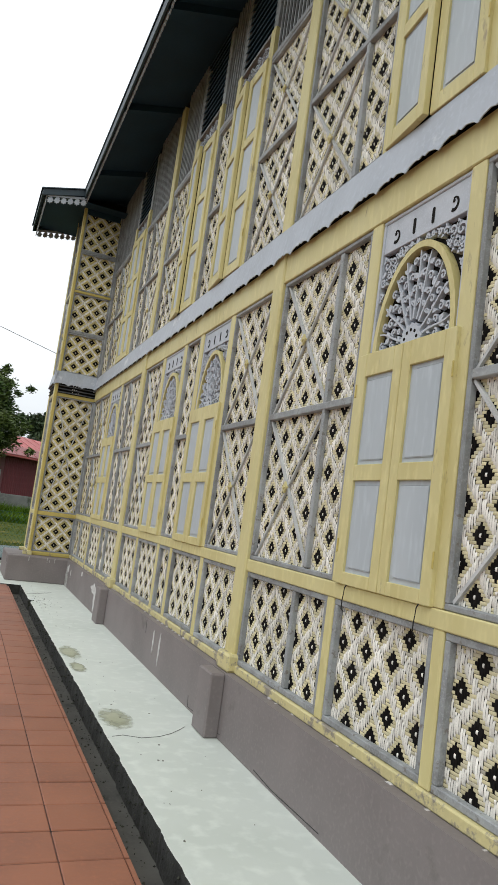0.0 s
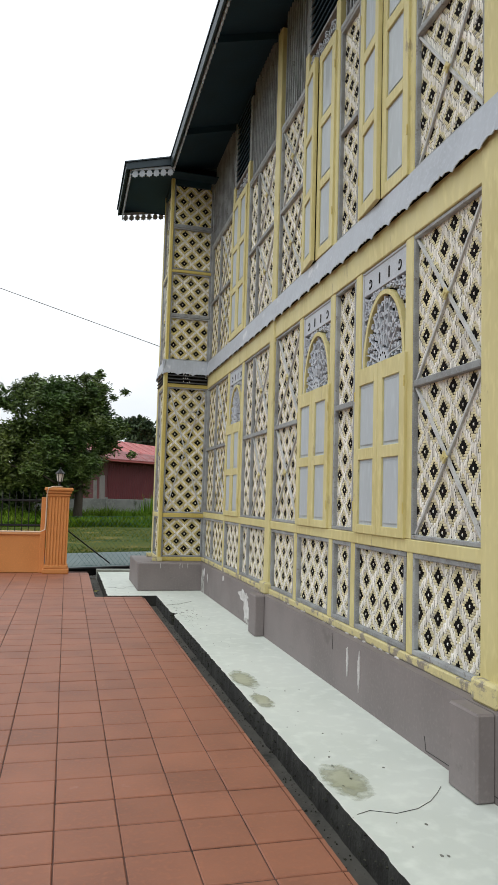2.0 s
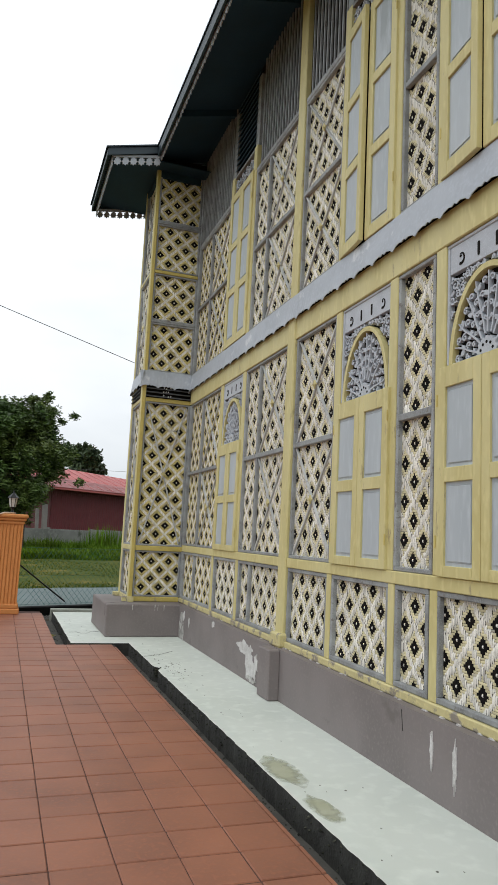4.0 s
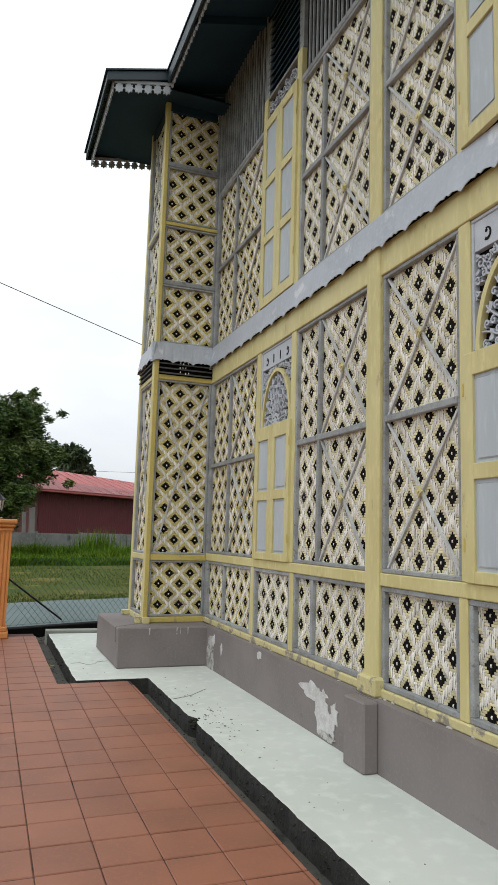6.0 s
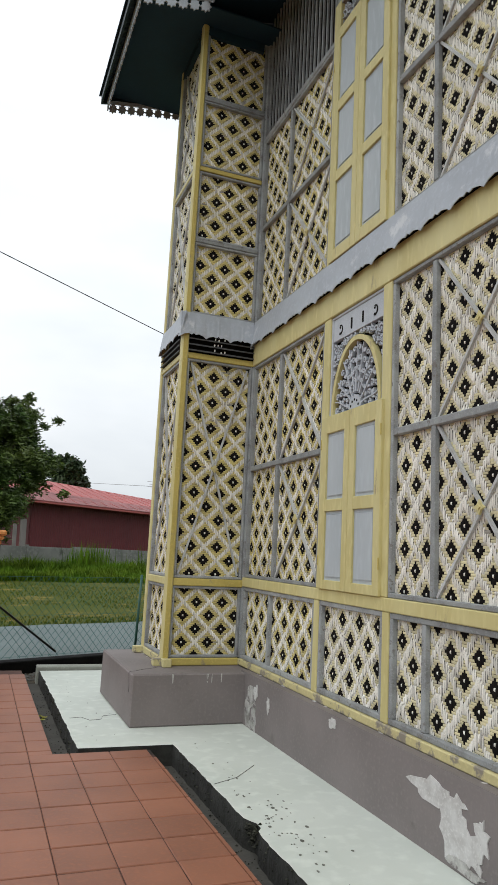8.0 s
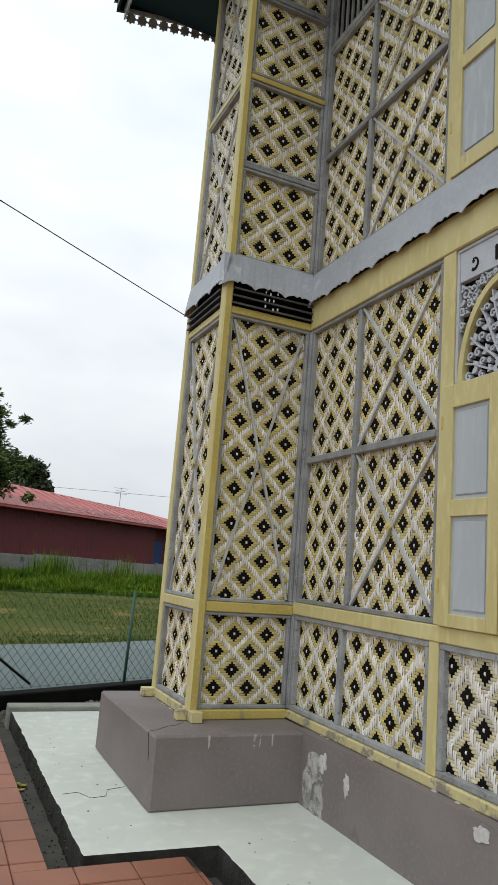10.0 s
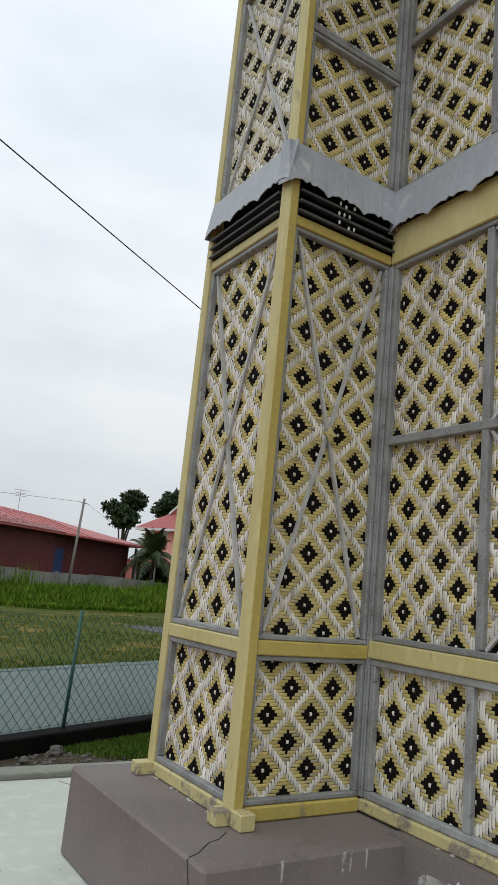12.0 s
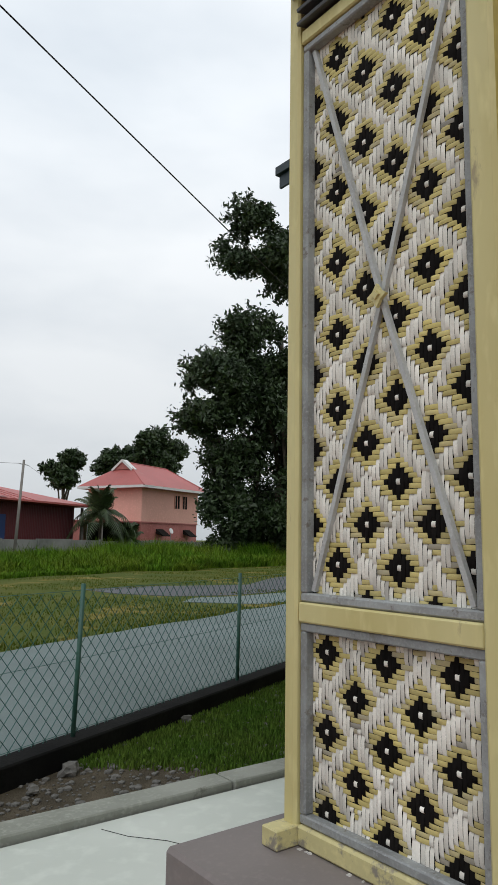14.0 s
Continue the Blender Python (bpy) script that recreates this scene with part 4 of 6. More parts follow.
def fascia_band(name, m, u0, u1, v0, v1, label):
    """A bent sheet band, thin, leaning out at its wavy foot."""
    pts = saw_edge(u0, u1, v0)
    bm = bmesh.new()
    rows = []
    for u, v in pts:
        rows.append([bm.verts.new(m @ Vector(p)) for p in ((u, 0.012, v1), (u, 0.052, v), (u, 0.046, v), (u, 0.002, v1 - 0.006))])
    for r, s in zip(rows, rows[1:]):
        for k in range(4):
            bm.faces.new((r[k], r[(k + 1) % 4], s[(k + 1) % 4], s[k]))
    bm.faces.new(rows[0])
    bm.faces.new(rows[-1][::-1])
    # the end folded back to the wall
    cap = [m @ Vector(p) for p in ((u1, 0.012, v1), (u1, 0.052, v0), (u1, -0.06, v0 + 0.02), (u1, -0.06, v1))]
    out = (m.to_3x3() @ Vector((0.003, 0, 0)))
    lo, hi = [bm.verts.new(p + out * 0.3) for p in cap], [bm.verts.new(p + out) for p in cap]
    bm.faces.new(lo[::-1])
    bm.faces.new(hi)
    for k in range(4):
        bm.faces.new((lo[k], lo[(k + 1) % 4], hi[(k + 1) % 4], hi[k]))
    bmesh.ops.recalc_face_normals(bm, faces=bm.faces[:])
    ob = tagged(part(name, bm, FASCIA), label, "fascia", kind="structure")
    return ob


def build_tower():
    tower = thing("wall_tower", "woven bamboo corner tower with yellow corner posts", "tower", kind="structure", at=(1.7, 13.75, 0.45))
    inv = tower.matrix_basis.inverted()
    side, front = inv @ SIDE, inv @ FRONT
    # backing
    bm = bmesh.new()
    box(bm, 1.356, 2.4, 13.356, 13.45, 0.45, 7.4, m=inv)
    box(bm, 1.356, 1.45, 13.456, 14.14, 0.45, 7.4, m=inv)
    box(bm, 1.46, 9.0, 14.06, 14.14, 0.45, 7.4, m=inv)
    part("backing", bm, DARK, tower)
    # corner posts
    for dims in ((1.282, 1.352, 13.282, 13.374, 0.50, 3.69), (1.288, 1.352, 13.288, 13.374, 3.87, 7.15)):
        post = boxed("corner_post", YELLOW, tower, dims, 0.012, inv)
        # the -y face takes the darker ochre, its shade put into the colour
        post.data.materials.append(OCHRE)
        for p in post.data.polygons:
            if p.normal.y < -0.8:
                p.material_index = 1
    boxed("far_post", YELLOW, tower, (1.290, 1.385, 14.137, 14.20, 0.50, 3.865), 0.01, inv)
    boxed("far_post", YELLOW, tower, (1.292, 1.385, 14.135, 14.19, 3.87, 7.15), 0.01, inv)
    # jutting beam ends at the feet
    for d in ((1.210, 1.315, 13.292, 13.373, 0.447, 0.514), (1.282, 1.362, 13.200, 13.300, 0.447, 0.518), (1.205, 1.31, 14.13, 14.21, 0.447, 0.512)):
        boxed("beam_end", CHIPPED, tower, d, 0.004, inv, "chipped yellow beam end")
    # the face beside the long wall: u runs from the inner corner outwards
    S = 0.701
    # yellow rails on this -y face use the ochre copy, with shade in its colour
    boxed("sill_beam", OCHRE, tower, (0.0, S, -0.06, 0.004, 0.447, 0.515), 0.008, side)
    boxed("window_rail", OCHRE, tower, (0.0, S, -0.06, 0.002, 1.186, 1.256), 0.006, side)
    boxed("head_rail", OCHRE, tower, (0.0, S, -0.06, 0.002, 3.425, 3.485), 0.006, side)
    lattice(tower, side, 0.006, S, 0.517, 1.185, cu=0.0162, cv=0.0158, centre=(0.442, 1.03), yellow=YELLOW_BAMBOO, fr=0.025, wide=0.0)
    lattice(tower, side, 0.006, S, 1.258, 3.424, [(0.05, S - 0.045, 1.295, 3.385, 2.332)], cu=0.0166, cv=0.0164, centre=(0.27, 3.137), yellow=YELLOW_BAMBOO, fr=0.025, wide=0.0)
    boxed("corner_stud", GREY, tower, (-0.05, 0.004, -0.06, -0.003, 0.516, 3.424), 0.005, side)
    boxed("corner_stud", GREY, tower, (-0.05, 0.004, -0.06, -0.003, 3.89, 7.2), 0.005, side)
    levels = ((3.895, 4.66), (4.70, 5.45), (5.51, 6.26), (6.30, 7.15))
    for a, b in levels:
        lattice(tower, side, 0.006, S, a, b, cu=0.0166, cv=0.0164, yellow=YELLOW_BAMBOO, fr=0.025, wide=0.0)
    # the ochre rail again carries painted shade
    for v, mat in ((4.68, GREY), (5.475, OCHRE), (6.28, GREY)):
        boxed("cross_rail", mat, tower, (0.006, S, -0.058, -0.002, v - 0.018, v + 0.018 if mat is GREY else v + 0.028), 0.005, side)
    # the face to the terrace: u is y
    a, b = 13.377, 14.134
    boxed("sill_beam", CHIPPED, tower, (a, b, -0.06, 0.004, 0.447, 0.515), 0.008, front)
    boxed("window_rail", YELLOW, tower, (a, b, -0.06, 0.002, 1.186, 1.256), 0.006, front)
    boxed("head_rail", YELLOW, tower, (a, b, -0.06, 0.002, 3.425, 3.485), 0.006, front)
    lattice(tower, front, a, b, 0.517, 1.185, cu=0.0166, cv=0.0165, centre=(14.042, 1.085), yellow=YELLOW_BAMBOO, fr=0.030)
    lattice(tower, front, a, b, 1.258, 3.424, [(a + 0.05, b - 0.045, 1.295, 3.385, 2.287)], cu=0.0170, cv=0.0171, centre=(13.993, 2.481), yellow=YELLOW_BAMBOO, fr=0.030)
    for v0, v1 in ((3.895, 5.44), (5.50, 7.15)):
        lattice(tower, front, a, b, v0, v1, [(a + 0.04, b - 0.04, v0 + 0.04, v1 - 0.04)], cu=0.0164, cv=0.0164, fr=0.030)
    boxed("cross_rail", YELLOW, tower, (a, b, -0.058, -0.002, 5.445, 5.495), 0.005, front)
    # louvres below the band
    for mtx, u0, u1 in ((side, 0.005, S), (front, a, b)):
        for k in range(3):
            v = 3.510 + k * 0.060
            bm = bmesh.new()
            box(bm, u0, u1, -0.045, 0.03, -0.007, 0.007, 0.002, mtx @ Matrix.Translation((0, 0, v)) @ Matrix.Rotation(radians(-18), 4, "X"))
            part("louvre_slat", bm, LOUVRE, tower)
    # chips of light paint on a louvre
    bm = bmesh.new()
    random.seed(3)
    for k in range(3):
        for q in range(4):
            x, v = 0.33 + q * 0.035 + random.uniform(-0.006, 0.006), 3.517 + k * 0.060 + random.uniform(-0.006, 0.012)
            if random.random() < 0.8:
                plate(bm, arc(x, v, 0.005 + 0.003 * random.random(), 0.013, 0, 2 * math.pi, 6)[:-1], 0.028, 0.034, side)
    part("paint_chip", bm, WHITEPAINT, tower)
    return tower


# ---------------------------------------------------------------- roofs
def roof_z(x):
    return 7.155 + 0.265 * (x - 0.45)


def corrugated(bm, x0, x1, y0, y1, thick=0.02):
    """Corrugated sheet sloping up with x; waves run across y."""
    n = int((y1 - y0) / 0.038)
    rows = []
    for k in range(n + 1):
        y = y0 + (y1 - y0) * k / n
        dz = 0.012 if k % 2 else 0.0
        rows.append([bm.verts.new((x, y, roof_z(x) + dz + o)) for x, o in ((x0, 0), (x1, 0), (x1, -thick), (x0, -thick))])
    for r, s in zip(rows, rows[1:]):
        for k in range(4):
            bm.faces.new((r[k], r[(k + 1) % 4], s[(k + 1) % 4], s[k]))
    bm.faces.new(rows[0])
    bm.faces.new(rows[-1][::-1])
    bmesh.ops.recalc_face_normals(bm, faces=bm.faces[:])


def lambrequin(parent, p0, p1, drop=0.15, step=0.115):
    """A row of sawn flower pendants hanging from a batten between two points."""
    p0, p1 = Vector(p0), Vector(p1)
    d = p1 - p0
    ln = d.length
    ax = d.normalized()
    nrm = Vector((ax.y, -ax.x, 0)).normalized()
    m = Matrix.Identity(4)
    for r in range(3):
        m[r][0], m[r][1], m[r][2] = ax[r], nrm[r], (0, 0, 1)[r]
    m.translation = p0
    boxed("batten", LAMBREQUIN, parent, (0, ln, -0.012, 0.012, -0.045, 0.0), 0.003, m)
    n = max(2, round(ln / step))
    s = ln / n
    for k in range(n):
        c = (k + 0.5) * s
        pts = []
        for i in range(16):
            a = math.pi * 2 * i / 16
            r = s * (0.52 if i % 2 == 0 else 0.36)
            pts.append((c + r * math.sin(a), -0.055 - s * 0.45 - r * math.cos(a) * 1.05))
        bm = bmesh.new()
        plate(bm, pts, -0.008, 0.008, m)
        plate(bm, [(c - s * 0.2, -0.07), (c + s * 0.2, -0.07), (c + s * 0.2, -0.04), (c - s * 0.2, -0.04)], -0.007, 0.007, m)
        part("pendant", bm, LAMBREQUIN, parent)


def build_roofs():
    bm = bmesh.new()
    corrugated(bm, 1.20, 7.5, -8.2, 15.05)
    roof = tagged(part("roof_main", bm, ROOF), "dark grey corrugated roof over the palace wall", "roof", kind="structure")
    boxed("gutter_board", ROOF, roof, (1.215, 1.245, -8.2, 12.94, roof_z(1.2) - 0.20, roof_z(1.2) - 0.025), 0.004)
    lambrequin_row(roof)
    bm = bmesh.new()
    vs = []
    for x, y in ((1.25, -8.2), (2.3, -8.2), (2.3, 13.3), (1.25, 13.3)):
        vs.append((x, y, roof_z(x) - 0.12))
    top = [bm.verts.new(v) for v in vs]
    bot = [bm.verts.new((v[0], v[1], v[2] - 0.02)) for v in vs]
    bm.faces.new(top)
    bm.faces.new(bot[::-1])
    for i in range(4):
        j = (i + 1) % 4
        bm.faces.new((top[i], top[j], bot[j], bot[i]))
    bmesh.ops.recalc_face_normals(bm, faces=bm.faces[:])
    part("soffit", bm, SOFFIT, roof)
    for y in (-2.0, 0.3, 2.6, 4.9, 7.2, 9.5, 11.8):
        bm = bmesh.new()
        vs = box(bm, 1.26, 2.1, y - 0.04, y + 0.04, -0.24, -0.14)
        for v in vs:
            v.co.z += roof_z(v.co.x)
        part("rafter", bm, SOFFIT, roof)
    # back of the house, closing it
    bm = bmesh.new()
    box(bm, 7.2, 7.4, -7.5, 14.2, 0, 8.9)
    box(bm, 2.2, 7.3, -7.6, -7.4, 0, 8.0)
    tagged(part("wall_east", bm, YELLOW), "plain closing walls of the palace", "wall", kind="structure")

    wing = tagged(boxed("wall_rear_wing", YELLOW, None, (6.6, 7.19, 14.3, 19.2, 0.0, 6.9), 0.01), "plain rear wing wall of the palace", "wall", kind="structure")
    bm = bmesh.new()
    box(bm, 5.9, 7.6, 14.3, 19.9, 6.92, 7.06, 0.01)
    box(bm, 5.95, 5.99, 14.3, 19.85, 6.72, 6.92)
    part("eaves", bm, ROOF, wing, "dark eaves of the rear wing")

    bm = bmesh.new()
    corrugated(bm, 0.44, 1.199, 12.95, 15.05)
    tr = tagged(part("roof_tower", bm, ROOF), "dark corrugated tower roof with flower-cut lambrequin", "roof", kind="structure")
    for y in (12.985, 15.00):
        bm = bmesh.new()
        vs = box(bm, 0.47, 1.30, y - 0.015, y + 0.015, -0.14, -0.025)
        for v in vs:
            v.co.z += roof_z(v.co.x)
        part("verge_board", bm, ROOF, tr)
    boxed("eaves_board", ROOF, tr, (0.465, 0.49, 12.99, 14.99, roof_z(0.45) - 0.13, roof_z(0.45) - 0.02), 0.003)
    lambrequin(tr, (0.56, 13.01, roof_z(0.56) - 0.115), (1.28, 13.01, roof_z(1.28) - 0.16))
    lambrequin(tr, (0.55, 13.03, roof_z(0.5) - 0.10), (0.55, 14.97, roof_z(0.5) - 0.10))
    lambrequin(tr, (0.56, 14.97, roof_z(0.56) - 0.115), (1.6, 14.97, roof_z(1.28) - 0.13))
    bm = bmesh.new()
    slab_poly(bm, [(0.56, 13.03), (2.1, 13.03), (2.1, 14.97), (0.56, 14.97)], 7.13, 7.145)
    part("soffit", bm, SOFFIT, tr)
    bm = bmesh.new()
    box(bm, 1.30, 2.0, 13.30, 14.15, 7.03, 7.13)
    part("wall_plate", bm, SOFFIT, tr)


def lambrequin_row(roof):
    z = roof_z(1.2)
    boxed("eaves_batten", LAMBREQUIN, roof, (1.262, 1.282, -8.2, 12.94, z - 0.19, z - 0.14), 0.003)
    bm = bmesh.new()
    n = 150
    for k in range(n):
        y = 12.92 - k * 0.11
        c = z - 0.215
        plate(bm, [(y + 0.05 * math.sin(a) * q, c - 0.05 * math.cos(a) * q) for a, q in ((i * math.pi / 5, 1.0 if i % 2 == 0 else 0.7) for i in range(10))], -0.008, 0.008, frame_matrix((1.272, 0, 0), (0, 1, 0), (-1, 0, 0)))
    ob = part("pendant_row", bm, LAMBREQUIN, roof, "row of small cut pendants along the eaves")
    ob["kind"] = "stuff"


# ---------------------------------------------------------------- fence, kerb, terrace wall
def fence_y(x):
    return 16.50 + 0.45 * x


def build_fence():
    fence = thing("fence", "green chain-link fence on a base painted black as drain shadow", "fence", at=(2.0, fence_y(2.0), 0))
    inv = fence.matrix_basis.inverted()
    x0, x1 = -0.6, 10.0
    ang = math.atan(0.45)
    ln = (x1 - x0) / math.cos(ang)
    m = inv @ Matrix.Translation((x0, fence_y(x0), 0)) @ Matrix.Rotation(ang, 4, "Z")
    # deepened black base stands in for the shadowed drain trench before it
    boxed("base", BLACKBASE, fence, (0, ln, -0.12, 0.09, -0.35, 0.0), 0.012, m, "fence base blackened and deepened as the drain trench's shadow")
    for x, lean in ((-0.40, 0.0), (1.93, 0.03), (4.23, 0.02), (6.53, -0.01), (8.83, 0.0)):
        bm = bmesh.new()
        p = Vector((x, fence_y(x), 0))
        tube(bm, [inv @ (p + Vector((0, 0, -0.05))), inv @ (p + Vector((lean, 0, 1.12)))], 0.019, 8)
        part("fence_post", bm, GREENPOST, fence, "green post with a pale top", smooth=True)
    for z in (0.04, 0.56, 1.07):
        bm = bmesh.new()
        tube(bm, [m @ Vector((0, 0.0, z)), m @ Vector((ln, 0.0, z))], 0.0022, 4)
        part("line_wire", bm, WIRE, fence)
    verts, faces = [], []
    step = 0.112
    h = 1.04
    n = int(ln / step)

    def strand(a, b):
        d = (b - a).normalized()
        s = d.cross(Vector((0, 1, 0))).normalized() * 0.0028
        t = Vector((0, 0.0028, 0))
        k = len(verts)
        for q in (a, b):
            for o in (s, -s * 0.5 + t, -s * 0.5 - t):
                verts.append(tuple(m @ (q + o)))
        for i in range(3):
            j = (i + 1) % 3
            faces.append((k + i, k + j, k + 3 + j, k + 3 + i))
    run = h * 0.9
    for k in range(-int(run / step), n):
        a, b = k * step, k * step + run
        for lo, hi in ((a, b), (b, a)):
            za, zb = 0.02, 0.02 + h
            pa, pb = Vector((lo, 0, za)), Vector((hi, 0, zb))
            if min(lo, hi) < 0 or max(lo, hi) > ln:
                continue
            strand(pa, pb)
    net = quads_mesh("chain_link", verts, faces, [WIRE], None, fence)
    tagged(net, "green diamond wire netting", kind="stuff")
    bm = bmesh.new()
    tube(bm, [inv @ Vector((0.72, fence_y(0.72) - 0.05, 0.08)), inv @ Vector((-0.45, fence_y(-0.45) - 0.05, 0.98))], 0.015, 8)
    part("strut", bm, IRON, fence, "dark slanting stay")


def build_kerb():
    bm = bmesh.new()
    box(bm, 0.41, 2.25, 15.785, 15.975, -0.3, 0.042, 0.008)
    box(bm, 2.265, 9.0, 15.78, 15.97, -0.3, 0.042, 0.008)
    tagged(part("kerb", bm, KERB), "weathered concrete kerb along the soil strip", "kerb", kind="structure")
    random.seed(11)
    bm = bmesh.new()
    for k in range(2200):
        x = random.uniform(0.1, 6.5)
        y = random.uniform(16.0, fence_y(x) - 0.12)
        if y < 16.0:
            continue
        r = random.choice((0.006, 0.009, 0.012, 0.018, 0.026)) * random.uniform(0.6, 1.3)
        vs = bmesh.ops.create_icosphere(bm, subdivisions=1, radius=r)["verts"]
        for v in vs:
            v.co = Vector((x + v.co.x * random.uniform(0.8, 1.3), y + v.co.y, v.co.z * 0.7 - 0.156))
    tagged(part("gravel", bm, STONE), "loose grey stones on the soil", "gravel", kind="stuff")
    for x, y, r in ((1.76, 17.03, 0.055), (1.42, 16.80, 0.035), (3.2, 17.75, 0.04)):
        bm = bmesh.new()
        vs = bmesh.ops.create_icosphere(bm, subdivisions=2, radius=r)["verts"]
        for v in vs:
            v.co += v.co.normalized() * r * 0.9 * noise.noise(v.co * 22 + Vector((x, y, 0)))
            v.co = Vector((x + v.co.x * 1.3, y + v.co.y, -0.13 + v.co.z * 0.8))
        tagged(part("stone", bm, STONE), "rough grey stone lying in the soil strip", "stone", "loose stones")


def blades(name, spots, height, width, mat, label, category, seed, bend=0.35, tall=None):
    r = np.random.default_rng(seed)
    n = len(spots)
    p = np.array(spots)
    a = r.random(n) * 2 * np.pi
    h = height * (0.55 + 0.7 * r.random(n)) * (1 if tall is None else np.array(tall))
    w = width * (0.6 + 0.8 * r.random(n))
    side = np.stack([np.cos(a), np.sin(a), np.zeros(n)], 1)
    lean = np.stack([-np.sin(a), np.cos(a), np.zeros(n)], 1) * (bend * h * (r.random(n) - 0.3))[:, None]
    up = np.zeros((n, 3))
    up[:, 2] = h
    base = p
    v = np.stack([base - side * w[:, None] / 2, base + side * w[:, None] / 2, base + up * 0.55 + lean * 0.35 + side * w[:, None] * 0.35, base + up * 0.55 + lean * 0.35 - side * w[:, None] * 0.35,
                  base + up + lean + side * 0.001, base + up + lean - side * 0.001], 1).reshape(-1, 3)
    k = np.arange(n)[:, None, None] * 6
    f = (np.array([[0, 1, 2, 3], [3, 2, 4, 5]])[None] + k).reshape(-1, 4)
    return tagged(quads_mesh(name, v, f, [mat]), label, category, kind="stuff")


def build_grass():
    r = np.random.default_rng(3)
    spots = []
    for _ in range(95000):
        x = r.uniform(0.2, 8)
        y = r.uniform(15.99, fence_y(x) - 0.14) if fence_y(x) - 0.14 > 16.0 else 16.0
        dens = noise.noise((x * 0.9, y * 1.3, 2.0)) + (x - 2.1) * 0.45
        if dens > -0.12 + 0.25 * r.random():
            spots.append((x, y, -0.16))
    blades("short_grass", spots, 0.042, 0.011, NEARBLADE, "short green grass on the soil strip", "grass", 5, 0.8)
    spots = []
    while len(spots) < 45000:
        x, d = r.uniform(-12, 32), r.random() ** 1.6 * 24
        y = 20.45 + 0.45 * x + d
        if y > 45 or y < 16 or (8.6 < x < 26 and 27.9 + 0.42 * (x - 9.5) < y < 31.2 + 0.42 * (x - 9.5)):
            continue
        if noise.noise((x * 0.35, y * 0.35, 0.0)) > -0.25 + 0.4 * r.random() * (1 if d < 3 else 0.4):
            spots.append((x, y, -0.03))
    blades("mown_grass", spots, 0.045, 0.02, BLADE, "mown green and straw-coloured grass", "grass", 6, 0.9)
    spots = []
    for _ in range(190000):
        x = r.uniform(-12, 36)
        y0 = 35.5 + 0.36 * max(x, -4) + 1.6 * noise.noise((x * 0.3, 0.0, 5.0))
        y = y0 + (r.random() ** 1.5) * (49.0 + 0.47 * (x - 2.3) - y0)
        if r.random() < 0.30 + 0.9 * (0.5 + noise.noise((x * 0.5, y * 0.5, 1.0))):
            spots.append((x, y, -0.03))
    tall = [max(0.3, min(1.0, 0.35 + 0.10 * (p[1] - 35.0 - 0.36 * p[0])) * (0.9 + 0.8 * noise.noise((p[0] * 0.45, p[1] * 0.45, 9.0)) + 0.5 * noise.noise((p[0] * 1.6, p[1] * 1.6, 4.0)))) * min(1.15, max(0.66, 0.66 + 0.07 * (p[0] - 12.5))) for p in spots]
    blades("tall_grass", spots, 0.90, 0.05, TALLBLADE, "tall rank green grass before the block wall", "grass", 7, 1.9, tall)
    spots = []
    for cx, cy in ((5.2, 46.5), (6.0, 46.8), (9.5, 48.0)):
        for _ in range(130):
            spots.append((cx + r.normal() * 0.55, cy + r.normal() * 0.4, -0.03))
    blades("tall_reeds", spots, 1.5, 0.055, TALLBLADE, "clumps of taller reed grass", "grass", 8, 0.5)


def lantern(at):
    x, y, z = at
    lan = thing("lantern", "small dark iron lantern with frosted panes on the pillar", "lantern", at=at)
    bm = bmesh.new()
    tube(bm, [(0, 0, 0), (0, 0, 0.02), (0, 0, 0.03), (0, 0, 0.10), (0, 0, 0.12)], [0.07, 0.07, 0.025, 0.02, 0.055], 10)
    part("stem", bm, IRON, lan, smooth=True)
    bm = bmesh.new()
    tube(bm, [(0, 0, 0.12), (0, 0, 0.27)], [0.05, 0.075], 6)
    part("glass", bm, GLASS_LAMP, lan, "frosted panes")
    for k in range(6):
        a = math.pi / 3 * k
        bm = bmesh.new()
        tube(bm, [(0.052 * math.cos(a), 0.052 * math.sin(a), 0.12), (0.078 * math.cos(a), 0.078 * math.sin(a), 0.272)], 0.006, 4)
        part("rib", bm, IRON, lan)
    bm = bmesh.new()
    tube(bm, [(0, 0, 0.27), (0, 0, 0.285), (0, 0, 0.34), (0, 0, 0.36), (0, 0, 0.40)], [0.10, 0.09, 0.035, 0.015, 0.008], 6)
    part("cap", bm, IRON, lan)


